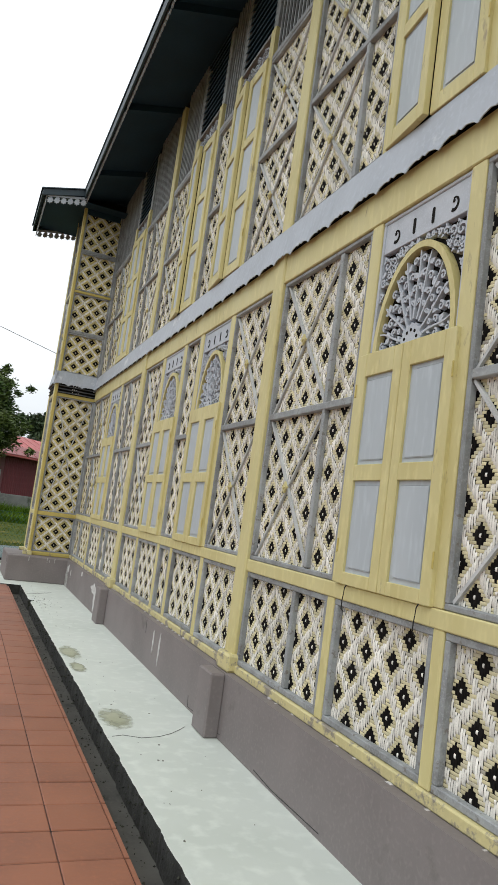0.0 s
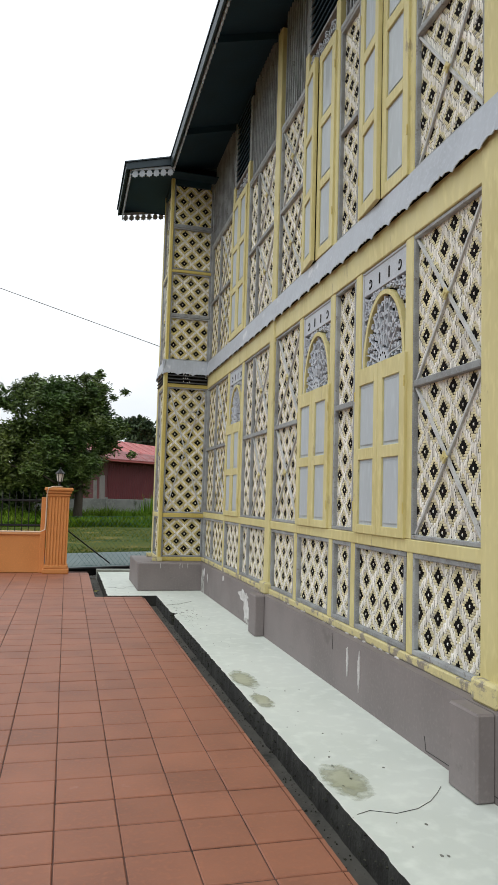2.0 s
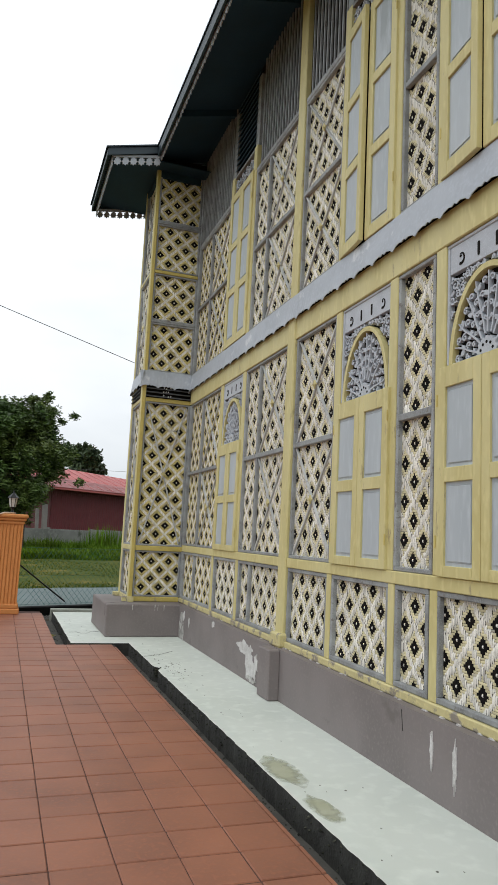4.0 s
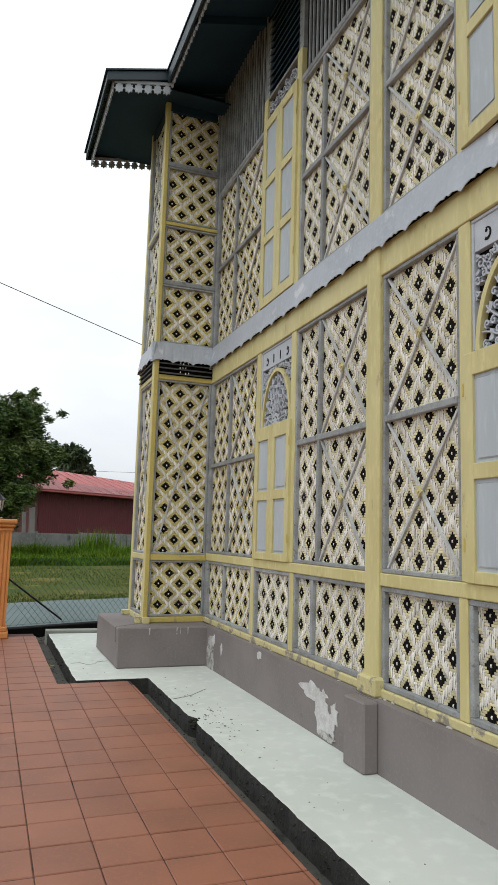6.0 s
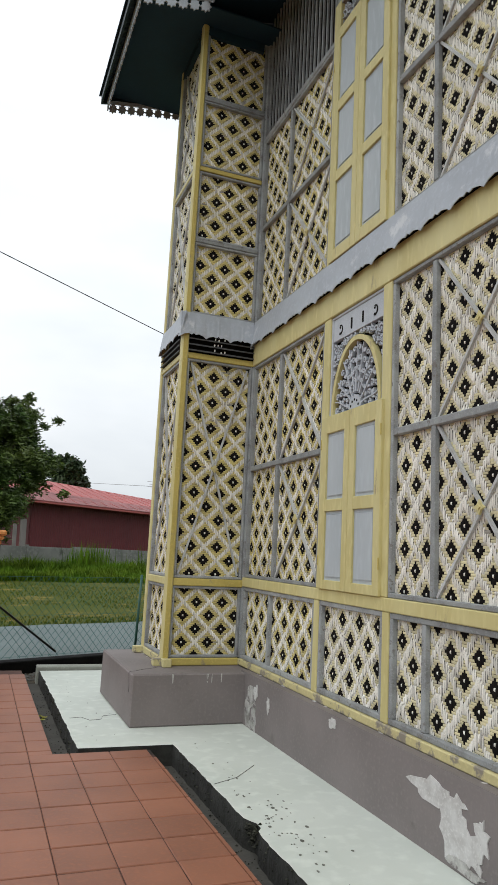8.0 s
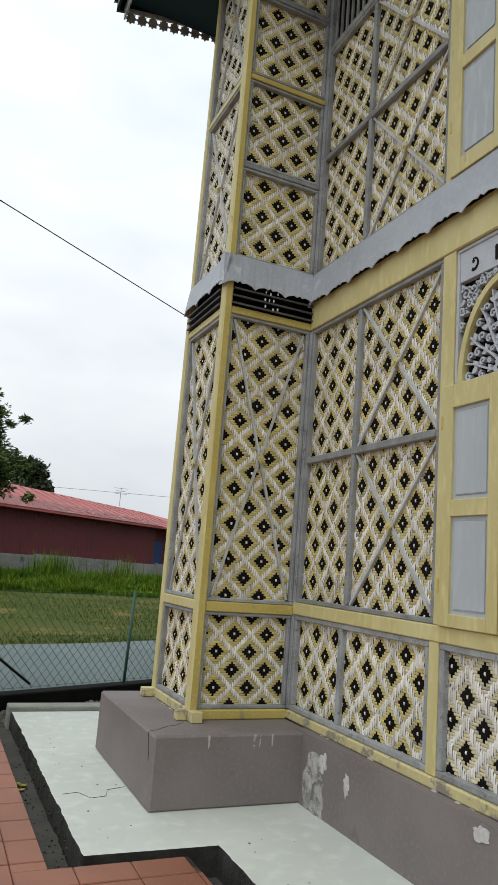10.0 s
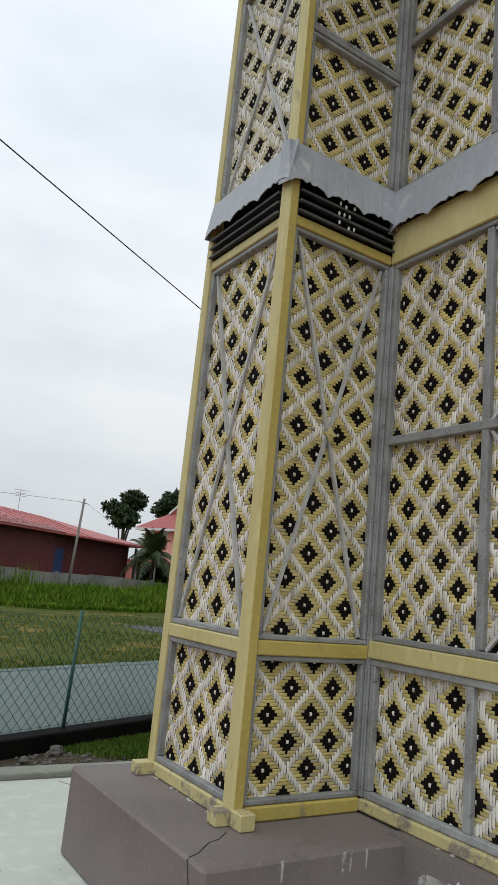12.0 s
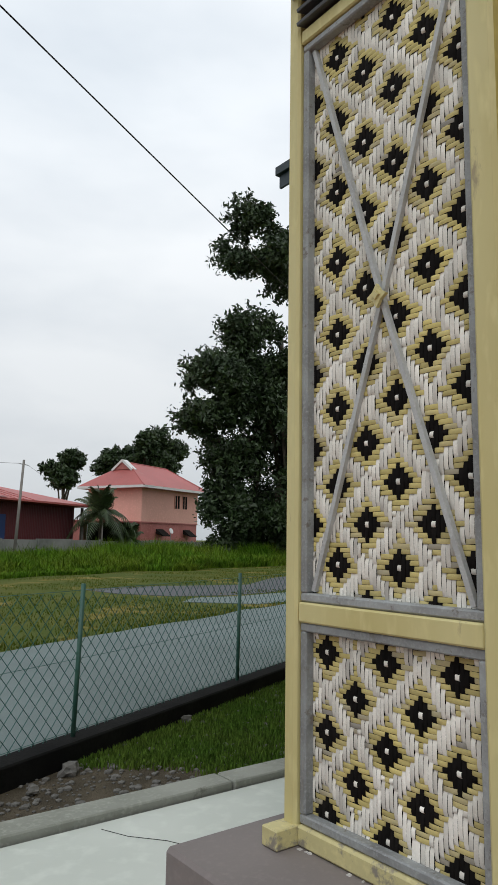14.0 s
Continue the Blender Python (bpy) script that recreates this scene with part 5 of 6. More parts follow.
def build_terrace_wall():
    pil = thing("gate_pillar", "orange fluted plaster pillar with moulded cap", "pillar", at=(-0.38, 15.57, 0))
    bm = bmesh.new()
    flutes = 7
    hw = 0.20
    ring = []
    corners = [(-hw, -hw), (hw, -hw), (hw, hw), (-hw, hw)]
    for c in range(4):
        ax, ay = corners[c]
        bx_, by_ = corners[(c + 1) % 4]
        nx, ny = (by_ - ay), -(bx_ - ax)
        ll = math.hypot(nx, ny)
        nx, ny = nx / ll, ny / ll
        for k in range(flutes * 4):
            f = k / (flutes * 4)
            dep = 0.014 if (k % 4 in (2, 3) and 2 <= k < flutes * 4 - 1) else 0.0
            ring.append((ax + (bx_ - ax) * f - nx * dep, ay + (by_ - ay) * f - ny * dep))
    slab_poly(bm, ring, 0.16, 1.47)
    part("shaft", bm, ORANGE, pil)
    for z0, z1, h in ((0.0, 0.09, 0.245), (0.09, 0.16, 0.225)):
        boxed("base", ORANGE, pil, (-h, h, -h, h, z0, z1), 0.015)
    for z0, z1, h in ((1.47, 1.53, 0.22), (1.53, 1.58, 0.245), (1.58, 1.645, 0.27)):
        boxed("cap", ORANGE, pil, (-h, h, -h, h, z0, z1), 0.018)
    bm = bmesh.new()
    tube(bm, [(-3.2, -0.16, 0.79), (-0.32, -0.16, 0.79), (-0.225, -0.2, 0.84), (-0.22, -0.21, 1.0), (-0.22, -0.21, 1.5), (-0.2, -0.28, 1.63), (-0.12, -0.24, 1.66), (0.05, -0.1, 1.66)], 0.013, 6)
    part("conduit", bm, CREAMPIPE, pil, "pale conduit clipped to the pillar", smooth=True)
    lantern((-0.38, 15.57, 1.645))

    wall = thing("terrace_wall", "low orange plaster wall with black iron railing", "wall", at=(-4.0, 15.67, 0))
    boxed("panel", ORANGE, wall, (-4.9, 3.38, -0.09, 0.09, 0.0, 0.72), 0.006)
    boxed("coping", PALEORANGE, wall, (-4.9, 3.37, -0.12, 0.12, 0.72, 0.79), 0.015)
    for z in (0.90, 1.38):
        boxed("rail", IRON, wall, (-4.9, 3.40, -0.015, 0.015, z - 0.02, z + 0.02), 0.003)
    for k in range(60):
        x = 3.32 - k * 0.125
        bm = bmesh.new()
        tube(bm, [(x, 0, 0.79), (x, 0, 1.48), (x, 0, 1.56)], [0.009, 0.009, 0.001], 6)
        part("bar", bm, IRON, wall)
    boxed("end_rib", ORANGE, wall, (3.30, 3.405, -0.13, 0.13, 0.0, 1.45), 0.01)


def build_cable():
    bm = bmesh.new()
    a, b = Vector((-16.0, 10.574, 8.294)), Vector((16.0, 22.258, 2.157))
    pts = []
    for k in range(41):
        f = k / 40
        p = a.lerp(b, f)
        p.z -= 0.03 * 4 * f * (1 - f) - 0.03
        pts.append(p)
    tube(bm, pts, 0.0065, 6)
    tagged(part("power_cable", bm, CABLE, smooth=True), "black overhead cable slung past the tower", "cable")
    for p in (pts[0], pts[-1]):
        post = thing("cable_post", "weathered post that carries the overhead cable", "post", "cable posts", at=(p.x, p.y, -0.03))
        bm = bmesh.new()
        tube(bm, [(0, 0, 0), (0, 0, p.z + 0.25)], [0.09, 0.07], 8)
        part("shaft", bm, WOODPOLE, post, smooth=True)


# ---------------------------------------------------------------- far buildings and trees
def build_shed():
    shed = thing("shed", "long maroon sheet-metal shed with red roof", "shed", at=(2.4, 50.1, -0.03))
    shed.rotation_euler = (0, 0, radians(26.4))
    L, R, D = 0.0, 20.2, 9.0

    def sheet(x0, x1, y0, z1, mat, name):
        bm = bmesh.new()
        n = int((x1 - x0) / 0.077)
        lo, hi = [], []
        for k in range(n + 1):
            x = x0 + (x1 - x0) * k / n
            y = y0 + (0.03 if k % 2 else 0.0)
            lo.append(bm.verts.new((x, y, 0)))
            hi.append(bm.verts.new((x, y, z1)))
        for k in range(n):
            bm.faces.new((lo[k], lo[k + 1], hi[k + 1], hi[k]))
        return part(name, bm, mat, shed)
    sheet(L, 12.5, 0.0, 3.85, SHEDWALL, "wall")
    sheet(12.5, R, 0.45, 3.8, SHEDRED, "wall")
    for d in ((L, L + 0.1, 0.05, D), (R - 0.1, R, 0.5, D), (L, R, D, D + 0.1), (12.42, 12.5, 0.04, 0.5)):
        boxed("wall", SHEDWALL, shed, (*d, 0, 3.8), 0.0)
    bm = bmesh.new()
    e = [(L - 1.4, -0.9, 4.0), (R + 0.5, -0.9, 3.76), (R + 0.5, D + 0.9, 3.78), (L - 1.4, D + 0.9, 3.9)]
    r = [(L - 1.4, D / 2, 5.95), (R - 5.0, D / 2, 5.12)]
    top = [bm.verts.new(p) for p in e + r]
    for f in ((0, 1, 5, 4), (1, 2, 5), (2, 3, 4, 5), (3, 0, 4)):
        bm.faces.new([top[i] for i in f])
    und = [bm.verts.new((p[0], p[1], p[2] - 0.12)) for p in e]
    bm.faces.new(und[::-1])
    for i in range(4):
        j = (i + 1) % 4
        bm.faces.new((top[j], top[i], und[i], und[j]))
    bmesh.ops.recalc_face_normals(bm, faces=bm.faces[:])
    roof = part("roof", bm, SHEDROOF, shed, "faded red sheet roof")
    bm = bmesh.new()
    v = [bm.verts.new(p) for p in ((L - 1.4, -0.95, 4.03), (12.4, -0.95, 3.88), (12.4, 0.7, 4.29), (L - 1.4, 1.3, 4.84))]
    bm.faces.new(v)
    bmesh.ops.solidify(bm, geom=bm.faces[:], thickness=0.05)
    part("lower_sheet", bm, PINKROOF, roof, "paler pink lower roof sheets")
    for k in range(int((R - L + 1.8) / 0.8)):
        x = L - 1.3 + k * 0.8
        bm = bmesh.new()
        tube(bm, [(x, -0.9, 4.02 - 0.0109 * (x - L + 1.4)), (x, D / 2 - 0.1, 5.93 - 0.05 * (x - L + 1.4))], 0.02, 4)
        if x < R - 5.0:
            part("roof_seam", bm, SHEDROOF, roof)
        else:
            bm.free()
    boxed("door", BLUE, shed, (12.55, 13.6, 0.34, 0.42, 0.2, 2.9), 0.01, None, "dark blue sheet door")
    bm = bmesh.new()
    box(bm, 20.25, 20.4, -0.2, -0.05, 0, 3.6)
    part("corner_post", bm, WOODPOLE, shed)
    for x, w, h in ((-0.6, 0.35, 2.9), (-1.05, 0.2, 2.6)):
        boxed("leaning_board", WOODPOLE, shed, (x, x + w, -0.25, -0.12, 0, h), 0.01, Matrix.Rotation(radians(-2), 4, "Y"), "grey boards leaning by the shed")

    wall = thing("block_wall", "low stained concrete block wall before the shed", "wall", at=(3.2, 48.4, -0.03))
    wall.rotation_euler = (0, 0, radians(25.5))
    for k in range(24):
        x = -22 + k * 3.0
        boxed("wall_bay", BLOCKWALL, wall, (x, x + 2.86, -0.07, 0.07, 0, 1.36 + 0.05 * math.sin(k * 1.7)), 0.01)
        boxed("wall_pier", BLOCKWALL, wall, (x + 2.86, x + 3.0, -0.1, 0.1, 0, 1.42), 0.01)

    pole = thing("utility_pole", "leaning grey utility pole beside the shed", "pole", at=(13.4, 51.5, -0.03))
    bm = bmesh.new()
    tube(bm, [(-0.06, 0, 0), (0.2, 0, 5.85)], [0.10, 0.07], 8)
    part("shaft", bm, WOODPOLE, pole, smooth=True)
    bm = bmesh.new()
    tube(bm, [(-0.05, 0, 5.62), (0.45, 0, 5.56)], 0.025, 6)
    part("crossarm", bm, WOODPOLE, pole)
    bm = bmesh.new()
    tube(bm, [(0.42, 0, 5.58), (9, 14, 4.9)], 0.01, 4)
    tube(bm, [(-0.02, 0, 5.63), (-40, 20, 6.2)], 0.01, 4)
    part("line", bm, CABLE, pole)
    ant = thing("roof_antenna", "thin television antenna above the shed roof", "antenna", at=(11.75, 59.3, 5.35))
    bm = bmesh.new()
    tube(bm, [(0, 0, -0.1), (0, 0, 1.25)], 0.02, 5)
    part("mast", bm, GALV, ant)
    for z, w in ((1.2, 0.5), (1.0, 0.35), (0.8, 0.45)):
        bm = bmesh.new()
        tube(bm, [(-w, 0, z), (w, 0, z)], 0.014, 4)
        part("rod", bm, GALV, ant)


def build_house():
    house = thing("house", "two-storey pink house with red hipped roof", "house", at=(29.2, 65.6, -0.03))
    house.rotation_euler = (0, 0, radians(23.5))
    W, D, H = 10.4, 7.6, 6.15
    bm = bmesh.new()
    box(bm, 0.75, W - 0.75, 0.75, D - 0.7, 2.95, H + 0.05)
    part("upper_wall", bm, PINK, house)
    bm = bmesh.new()
    box(bm, 0.80, W - 0.80, 0.80, D - 2.6, 0.0, 2.95)
    part("lower_wall", bm, DARKPINK, house)
    boxed("string_course", DARKPINK, house, (0.72, W - 0.72, 0.72, D - 2.5, 2.90, 3.02), 0.01)
    # near-black block put in for the shade of the open ground floor
    boxed("rear_wall", DARK, house, (2.6, W - 0.8, D - 2.55, D - 0.7, 0.0, 2.94), 0.0, None, "black block for the shade in the open ground floor")
    bm = bmesh.new()
    e = [bm.verts.new(p) for p in ((0, 0, H), (W, 0, H), (W, D, H), (0, D, H))]
    t = [bm.verts.new(p) for p in ((2.5, D / 2, H + 2.3), (W - 2.0, D / 2, H + 2.25))]
    for f in ((e[0], e[1], t[1], t[0]), (e[1], e[2], t[1]), (e[2], e[3], t[0], t[1]), (e[3], e[0], t[0])):
        bm.faces.new(f)
    u = [bm.verts.new(v.co - Vector((0, 0, 0.22))) for v in e]
    bm.faces.new(u[::-1])
    for i in range(4):
        j = (i + 1) % 4
        bm.faces.new((e[j], e[i], u[i], u[j])).material_index = 1
    bmesh.ops.recalc_face_normals(bm, faces=bm.faces[:])
    roof = part("roof", bm, [SHEDROOF, WHITEPAINT], house, "red hipped roof with pale fascia")
    for a, b in (((0, 0, H), (2.5, D / 2, H + 2.3)), ((W, 0, H), (W - 2.0, D / 2, H + 2.25)), ((2.5, D / 2, H + 2.3), (W - 2.0, D / 2, H + 2.25))):
        bm = bmesh.new()
        tube(bm, [a, b], 0.07, 6)
        part("ridge_cap", bm, SHEDROOF, roof)
    g = frame_matrix((1.75, D / 2, 0), (0, 1, 0), (-1, 0, 0))
    bm = bmesh.new()
    plate(bm, [(-0.95, H + 1.6), (0.95, H + 1.6), (0, H + 2.35)], 0, 0.1, g)
    part("gable", bm, DARKPINK, roof)
    for q in (-1, 1):
        bm = bmesh.new()
        ribbon(bm, [(q * 1.15, H + 1.52), (0, H + 2.42)], 0.2, -0.5, 0.22, g)
        part("gable_board", bm, WHITEPAINT, roof)
    for x in (5.75, 7.0):
        win = boxed("window", DARK, house, (x, x + 0.75, 0.72, 0.80, 4.35, 5.55), 0.0, None, "dark paned window")
        boxed("mullion", PINK, win, (x + 0.34, x + 0.41, 0.70, 0.72, 4.35, 5.55), 0.0)
        boxed("window_frame", PINK, win, (x - 0.08, x, 0.68, 0.74, 4.3, 5.6), 0.0)
    for x in (3.0, 7.3):
        bm = bmesh.new()
        plate(bm, [(0, 2.0), (0.85, 1.75), (0.85, 1.82), (0, 2.4)], 0, 1.1, frame_matrix((x + 1.1, 0.8, 0), (0, -1, 0), (-1, 0, 0)))
        part("awning", bm, DARK, house, "small dark awning")
    boxed("canopy", SHEDROOF, house, (-4.0, 0.9, 1.0, D - 0.4, 2.85, 3.0), 0.03, None, "lean-to canopy")
    # near-black sheet paints the canopy's shade onto the house side
    boxed("canopy_shade_wall", DARK, house, (0.7, 0.76, 1.2, D - 0.8, 0.0, 2.84), 0.0)
    boxed("carport_wall", DARKPINK, house, (-3.9, 0.68, D - 0.8, D - 0.68, 0.0, 2.84), 0.0, None, "shaded back wall of the carport")
    boxed("carport_side_wall", DARKPINK, house, (-3.9, -3.78, 3.4, D - 0.82, 0.0, 2.84), 0.0)
    for y in (1.1, 3.2):
        boxed("canopy_post", WOODPOLE, house, (-3.88, -3.78, y, y + 0.1, 0.0, 2.85), 0.0)
    dish = thing("satellite_dish", "small white satellite dish by the pink house", "dish", at=(32.6, 66.55, 2.2))
    bm = bmesh.new()
    bmesh.ops.create_cone(bm, cap_ends=True, segments=16, radius1=0.08, radius2=0.27, depth=0.12, matrix=Matrix.Rotation(radians(40), 4, "Y") @ Matrix.Rotation(radians(60), 4, "X"))
    part("reflector", bm, WHITEPAINT, dish)
    bm = bmesh.new()
    tube(bm, [(0, 0, -2.2), (0, 0.02, 0)], 0.03, 6)
    part("mount", bm, GALV, dish)


def tree(name, base, height, trunk_r, blobs, leaf, count, mat, label, seed, limbs=7, category="tree", flat=1.0, slim=0.42):
    """Trunk with limbs that reach into the crown; the crown is many small leaf clumps round uneven lobes."""
    r = np.random.default_rng(seed)
    t = thing(name, label, category, at=base)
    bm = bmesh.new()
    top = Vector((0, 0, height * 0.72))
    pts = [Vector((0, 0, -0.1)), Vector((r.normal() * 0.1, 0, height * 0.2)), Vector((r.normal() * 0.2, r.normal() * 0.1, height * 0.45)), top]
    tube(bm, pts, [trunk_r * 1.25, trunk_r, trunk_r * 0.75, trunk_r * 0.3], 9)
    part("trunk", bm, BARK, t, smooth=True)
    for k in range(min(limbs, len(blobs))):
        c = Vector(blobs[k][:3])
        start = Vector((0, 0, height * (0.25 + 0.4 * k / max(1, limbs))))
        q = trunk_r * min(1, 0.15 + blobs[k][3])
        mid = start.lerp(c, 0.5) + Vector((0, 0, -0.3))
        bm = bmesh.new()
        tube(bm, [start, mid, c, c + (c - mid) * 0.04], [q * f for f in (0.5, 0.32, 0.16, 0.05)], 6)
        part("limb", bm, BARK, t, smooth=True)
    vol = np.array([b[3] ** 2 for b in blobs])
    pick = r.choice(len(blobs), count, p=vol / vol.sum())
    b = np.array(blobs)[pick]
    d = r.normal(size=(count, 3))
    d /= np.linalg.norm(d, axis=1)[:, None]
    # clumps: leaves gather round sub-centres on each lobe's shell
    clump = r.normal(size=(len(blobs), 40, 3))
    clump /= np.linalg.norm(clump, axis=2)[:, :, None]
    cc = clump[pick, r.integers(0, 40, count)]
    rad = b[:, 3] * (0.35 + 0.85 * r.random(count))
    pos = b[:, :3] + cc * rad[:, None] * np.array([1, 1, 0.8]) + d * (b[:, 3] * 0.34 * r.random(count))[:, None]
    n1 = r.normal(size=(count, 3)) * np.array([1, 1, flat])
    n1 /= np.linalg.norm(n1, axis=1)[:, None]
    n2 = np.cross(n1, r.normal(size=(count, 3)))
    n2 /= np.linalg.norm(n2, axis=1)[:, None]
    s = leaf * (0.5 + 0.9 * r.random(count))
    a, c2 = n1 * s[:, None], n2 * (s * slim)[:, None]
    v = np.stack([pos - a, pos + c2, pos + a, pos - c2], 1).reshape(-1, 3)
    f = np.arange(count * 4).reshape(-1, 4)
    crown = quads_mesh("crown", v, f, [mat], None, t)
    return t


def palm(name, base, height, seed, fronds=15, length=2.3):
    r = np.random.default_rng(seed)
    t = thing(name, "small coconut palm with drooping fronds by the shed", "palm", "palms", at=base)
    bm = bmesh.new()
    tube(bm, [(0, 0, -0.1), (0.1, 0, height * 0.5), (0.15, 0, height)], [0.16, 0.12, 0.1], 8)
    part("trunk", bm, BARK, t, smooth=True)
    for k in range(fronds):
        a = 2 * math.pi * k / fronds + r.normal() * 0.15
        el = r.uniform(0.9, 1.5) if k % 2 else r.uniform(-0.1, 0.9)
        ln = length * r.uniform(0.75, 1.1)
        verts, faces = [], []
        pts = []
        for i in range(12):
            f = i / 11
            hor = ln * f * math.cos(el) * (1 - 0.15 * f)
            ver = ln * f * math.sin(el) - (0.45 if k % 2 else 0.85) * ln * f * f
            pts.append(Vector((0.15 + hor * math.cos(a), hor * math.sin(a), height + ver)))
        for i in range(1, 12):
            ax = (pts[i] - pts[i - 1]).normalized()
            sd = ax.cross(Vector((0, 0, 1))).normalized()
            for s in (-1, 1):
                for g in (0.0, 0.5):
                    p = pts[i - 1].lerp(pts[i], g)
                    w = 0.5 * math.sin(min(1, 0.12 + i / 11) * math.pi * 0.95) + 0.1
                    tip = p + sd * s * w + ax * 0.28 - Vector((0, 0, 0.55 * w + 0.05))
                    q = len(verts)
                    verts += [tuple(p), tuple(p + ax * 0.13), tuple(tip), tuple(tip - ax * 0.03)]
                    faces.append((q, q + 1, q + 2, q + 3))
        tagged(quads_mesh("frond", verts, faces, [LEAF_PALM], None, t), "")
    return t


def lobes(seed, n, cx, cz, rx, rz, r0, r1, ry=None):
    g = np.random.default_rng(seed)
    out = []
    for k in range(n):
        a, q = g.uniform(0, 2 * math.pi), math.sqrt(g.random())
        h = g.uniform(-1, 1)
        w = math.sqrt(max(0.08, 1 - h * h))
        out.append((cx + rx * q * w * math.cos(a), (ry or rx) * q * w * math.sin(a), cz + rz * h, g.uniform(r0, r1)))
    return out


def build_trees():
    tree("garden_tree", (0.35, 40.51, -0.03), 7.7, 0.22, lobes(30, 20, -2.7, 3.3, 2.6, 1.7, 0.6, 0.95) + lobes(31, 12, -1.0, 6.0, 2.6, 1.4, 0.5, 0.8) + lobes(16, 14, 0.2, 6.7, 2.7, 1.5, 0.16, 0.34) + lobes(17, 8, 0.4, 4.0, 2.9, 1.4, 0.2, 0.4) + lobes(1, 26, -0.2, 4.9, 2.5, 2.7, 0.5, 0.95) + lobes(12, 18, -1.7, 2.7, 2.3, 1.0, 0.5, 0.85) + lobes(14, 8, -2.6, 6.2, 1.2, 1.4, 0.4, 0.7) + lobes(15, 5, 1.2, 7.0, 1.0, 0.7, 0.35, 0.55), 0.115, 110000, LEAF_MID, "broad green garden tree standing before the shed", 21, 34, flat=0.45, slim=0.3)
    tree("garden_tree_behind", (-5.6, 42.07, -0.03), 7.0, 0.25, lobes(2, 18, 0, 4.6, 2.6, 2.6, 0.8, 1.3) + lobes(18, 14, 2.2, 2.2, 3.0, 1.3, 0.8, 1.2), 0.16, 26000, LEAF_MID, "leafy green tree at the edge of the field", 22, 7)
    tree("dark_tree", (5.9, 67.99, -0.03), 8.5, 0.3, lobes(3, 16, 0.1, 7.2, 1.5, 1.7, 0.6, 0.95), 0.19, 14000, LEAF, "dark rounded tree rising behind the shed", 23, 6)
    big = lobes(4, 34, -0.6, 7.2, 5.0, 6.4, 1.3, 2.2, 5.0) + lobes(5, 16, -1.6, 24.0, 3.0, 3.2, 0.9, 1.6) + lobes(9, 14, -6.4, 11.2, 2.2, 2.6, 1.0, 1.6) + lobes(10, 12, -2.0, 15.6, 3.0, 2.2, 1.0, 1.7) + lobes(19, 10, -0.8, 2.2, 2.2, 1.6, 0.9, 1.4) + lobes(20, 16, -4.3, 3.0, 2.2, 2.6, 0.9, 1.4)
    tree("tall_tree", (33.4, 52.44, -0.03), 24, 0.5, big, 0.20, 115000, LEAF, "tall dark spreading tree beside the pink house", 24, 14)
    tree("far_tree", (35.9, 99.1, -0.03), 12, 0.35, lobes(6, 12, 0.0, 10.6, 1.9, 1.9, 0.9, 1.4), 0.27, 10000, LEAF, "dark tree far behind the pink house", 25, 6)
    tree("far_tree_cluster", (47.0, 100.14, -0.03), 15, 0.4, lobes(7, 20, 2.5, 13.6, 4.0, 2.8, 1.2, 1.9) + lobes(8, 8, -3.6, 12.0, 1.8, 2.0, 1.0, 1.5), 0.32, 22000, LEAF, "broad dark trees behind the pink house roof", 26, 8)
    palm("palm", (21.6, 58.2, -0.03), 3.1, 31, 34, 3.7)
    palm("palm", (23.4, 57.6, -0.03), 1.2, 32, 22, 2.6)


def build_litter():
    random.seed(8)
    for x, y, s in ((0.36, 14.05, 0.05), (0.34, 13.96, 0.04), (0.33, 14.1, 0.035)):
        bm = bmesh.new()
        ring = [(s * (0.5 + 0.5 * math.sin(a / 2)) * math.cos(a), s * 0.6 * math.sin(a)) for a in (k * math.pi / 5 for k in range(10))]
        vs = [bm.verts.new((x + p[0], y + p[1], -0.15 + 0.012 * random.random())) for p in ring]
        bm.faces.new(vs)
        bmesh.ops.solidify(bm, geom=bm.faces[:], thickness=0.002)
        tagged(part("fallen_leaf", bm, DRYLEAF), "yellow fallen leaf lying in the drain", "leaf", "fallen leaves")


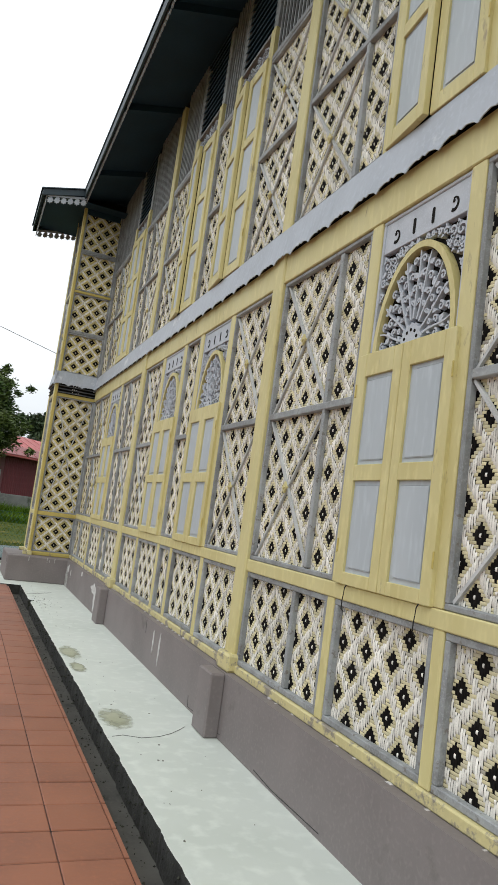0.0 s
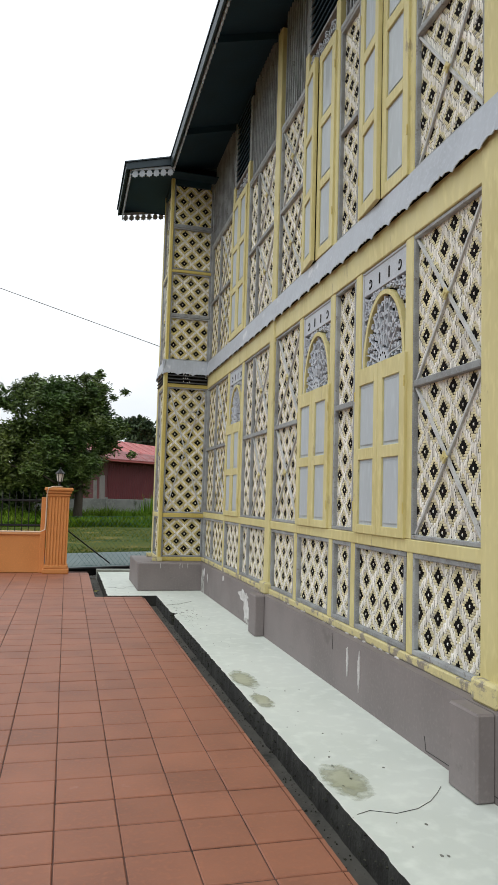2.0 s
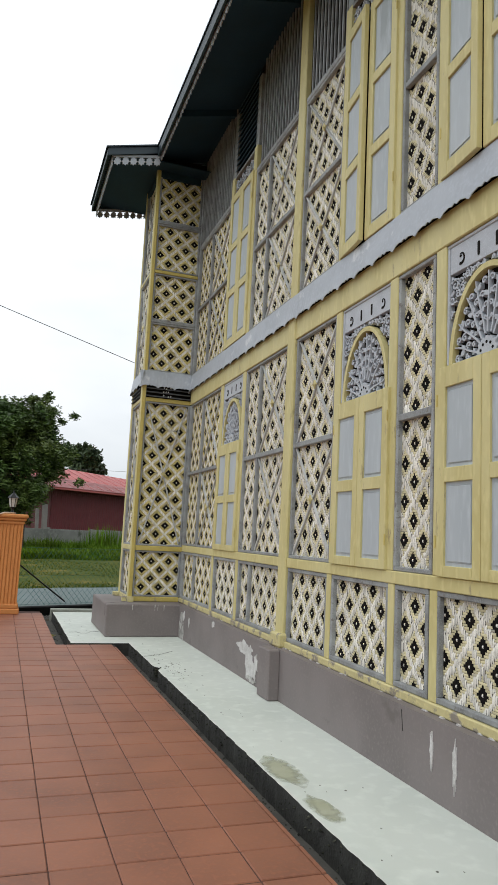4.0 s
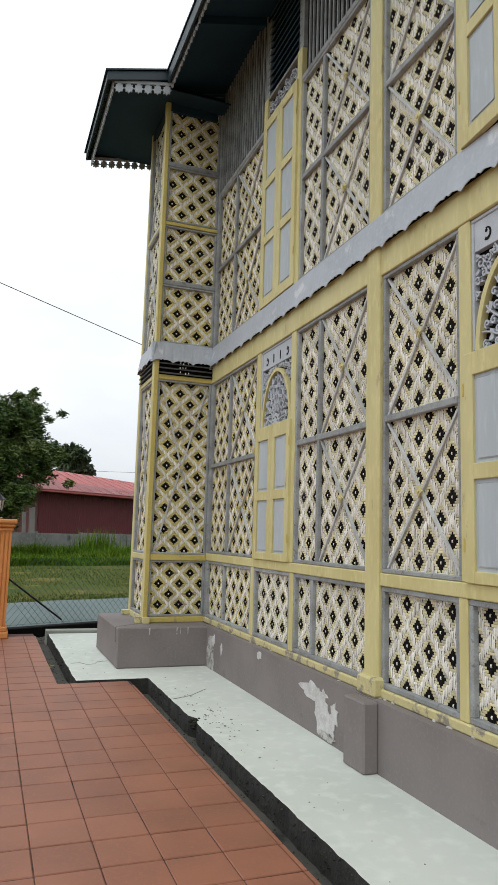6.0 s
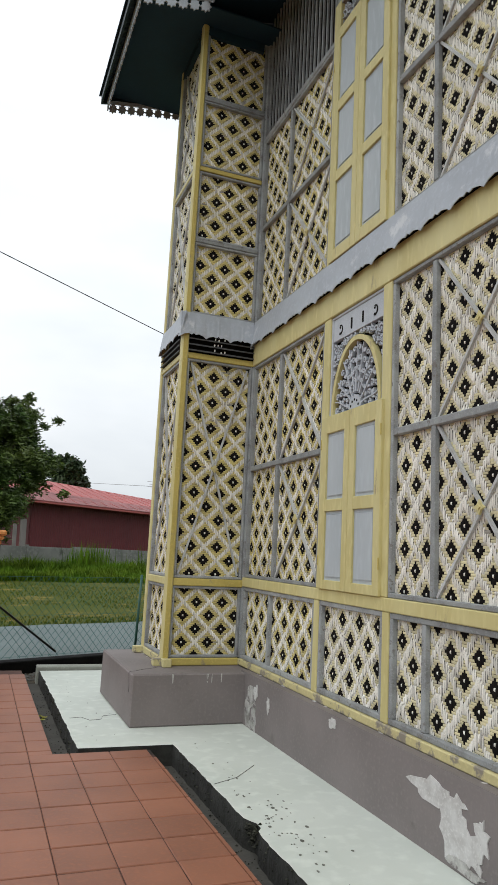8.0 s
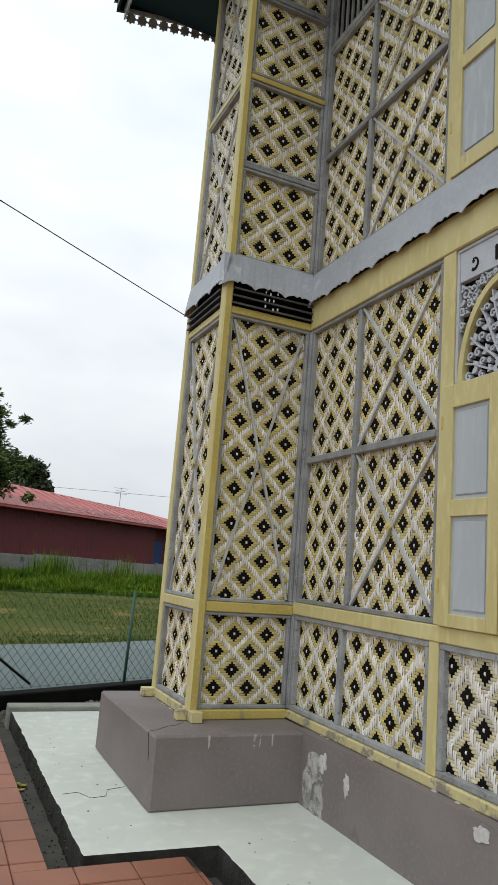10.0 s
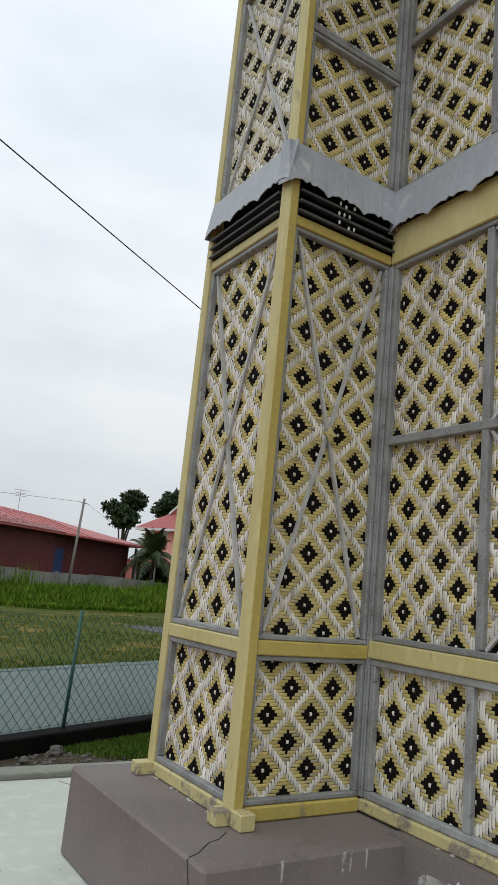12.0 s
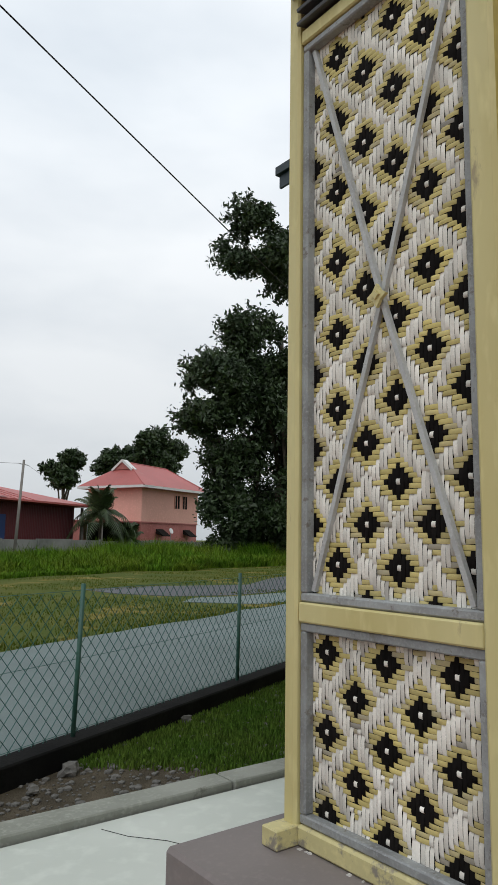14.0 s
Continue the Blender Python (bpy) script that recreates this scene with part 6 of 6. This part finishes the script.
# ---------------------------------------------------------------- the tiles
def build_tiles(floor):
    g, s = 0.0040, 0.2917
    bm = bmesh.new()
    box(bm, g * 0.7, s - g * 0.7, g * 1.35, s - g * 1.35, -0.02, 0.0, 0.004)
    me = bpy.data.meshes.new("tile")
    bm.to_mesh(me)
    bm.free()
    me.materials.append(TILE)
    random.seed(5)
    far_v, far_f = [], []
    top = 0.951
    base = len(me.vertices)
    co = [v.co.copy() for v in me.vertices]
    poly = [tuple(p.vertices) for p in me.polygons]
    for i in range(32):
        for j in range(86):
            x, y = top - s * (i + 1), 8.85 - s * j + s * 22
            if y < -8.9 or y + s > 15.56 or x < -8.9:
                continue
            if y + s > 12.25 and x + s > 0.26:
                continue
            dz = random.uniform(-0.0018, 0.0012)
            if i < 6 and 2.2 < y:
                ob = new("tile", me)
                ob.parent = floor
                ob.location = (x + random.uniform(-0.0008, 0.0008), y, dz)
                ob.rotation_euler = (random.uniform(-0.003, 0.003), random.uniform(-0.003, 0.003), random.uniform(-0.002, 0.002))
            else:
                k = len(far_v)
                far_v += [(c.x + x, c.y + y, c.z + dz) for c in co]
                for p in poly:
                    far_f.append([k + q for q in p])
    # tiles cut along the inner edges of the terrace
    for i in range(32):
        for j in range(86):
            x, y = top - s * (i + 1), 8.85 - s * j + s * 22
            whole = not (y < -8.9 or y + s > 15.56 or x < -8.9 or (y + s > 12.25 and x + s > 0.26))
            if whole or x < -8.9 or y < 11:
                continue
            for x1, y0, y1 in ((top, -9.0, 12.25), (0.245, 12.25 if x + s > 0.26 else -9.0, 15.83)):
                if x > x1 - 0.02 or y + s < y0 + 0.02 or y > y1 - 0.02:
                    continue
                if y1 < 13 and x + s <= 0.26:
                    continue
                k = len(far_v)
                far_v += [(min(c.x + x, x1), min(max(c.y + y, y0 + 0.003), y1), c.z) for c in co]
                for p in poly:
                    far_f.append([k + q for q in p])
    # narrow cut tiles along the drain
    for j in range(82):
        y = 8.85 + 11 * s - s * j
        if y < -8.9:
            continue
        k = len(far_v)
        far_v += [(c.x * 0.075 + top, c.y + y - s, c.z) for c in co]
        for p in poly:
            far_f.append([k + q for q in p])
    me2 = bpy.data.meshes.new("outer_tiles")
    me2.from_pydata(far_v, [], far_f)
    me2.materials.append(TILE_FAR)
    ob = new("outer_tiles", me2)
    ob.parent = floor
    tagged(ob, "red clay tiles of the outer terrace", kind="stuff")


# ---------------------------------------------------------------- build
build_ground()
floor = build_paving()
build_plinth()
for i, uc in enumerate(WINDOWS):
    window(i + 1, uc)
for i, (uc, ang) in enumerate(zip(WINDOWS, ((0, 0), (6, 0), (5, 0), (5, 0)))):
    upper_window(i + 5, uc, ang)
build_main_wall()
build_tower()
fascia_band("trim_band", MAIN, -7.5, 13.283, 3.605, 3.895, "pale grey sheet band with wavy lower edge along the wall")
fascia_band("trim_band_tower_side", SIDE, 0.017, 0.80, 3.625, 3.895, "pale grey sheet band with wavy edge on the tower")
fascia_band("trim_band_tower_front", FRONT, 13.255, 14.17, 3.635, 3.895, "pale grey sheet band with wavy edge on the tower")
build_roofs()
build_kerb()
build_fence()
build_terrace_wall()
build_cable()
build_shed()
build_house()
build_trees()
build_grass()
build_litter()
build_tiles(floor)
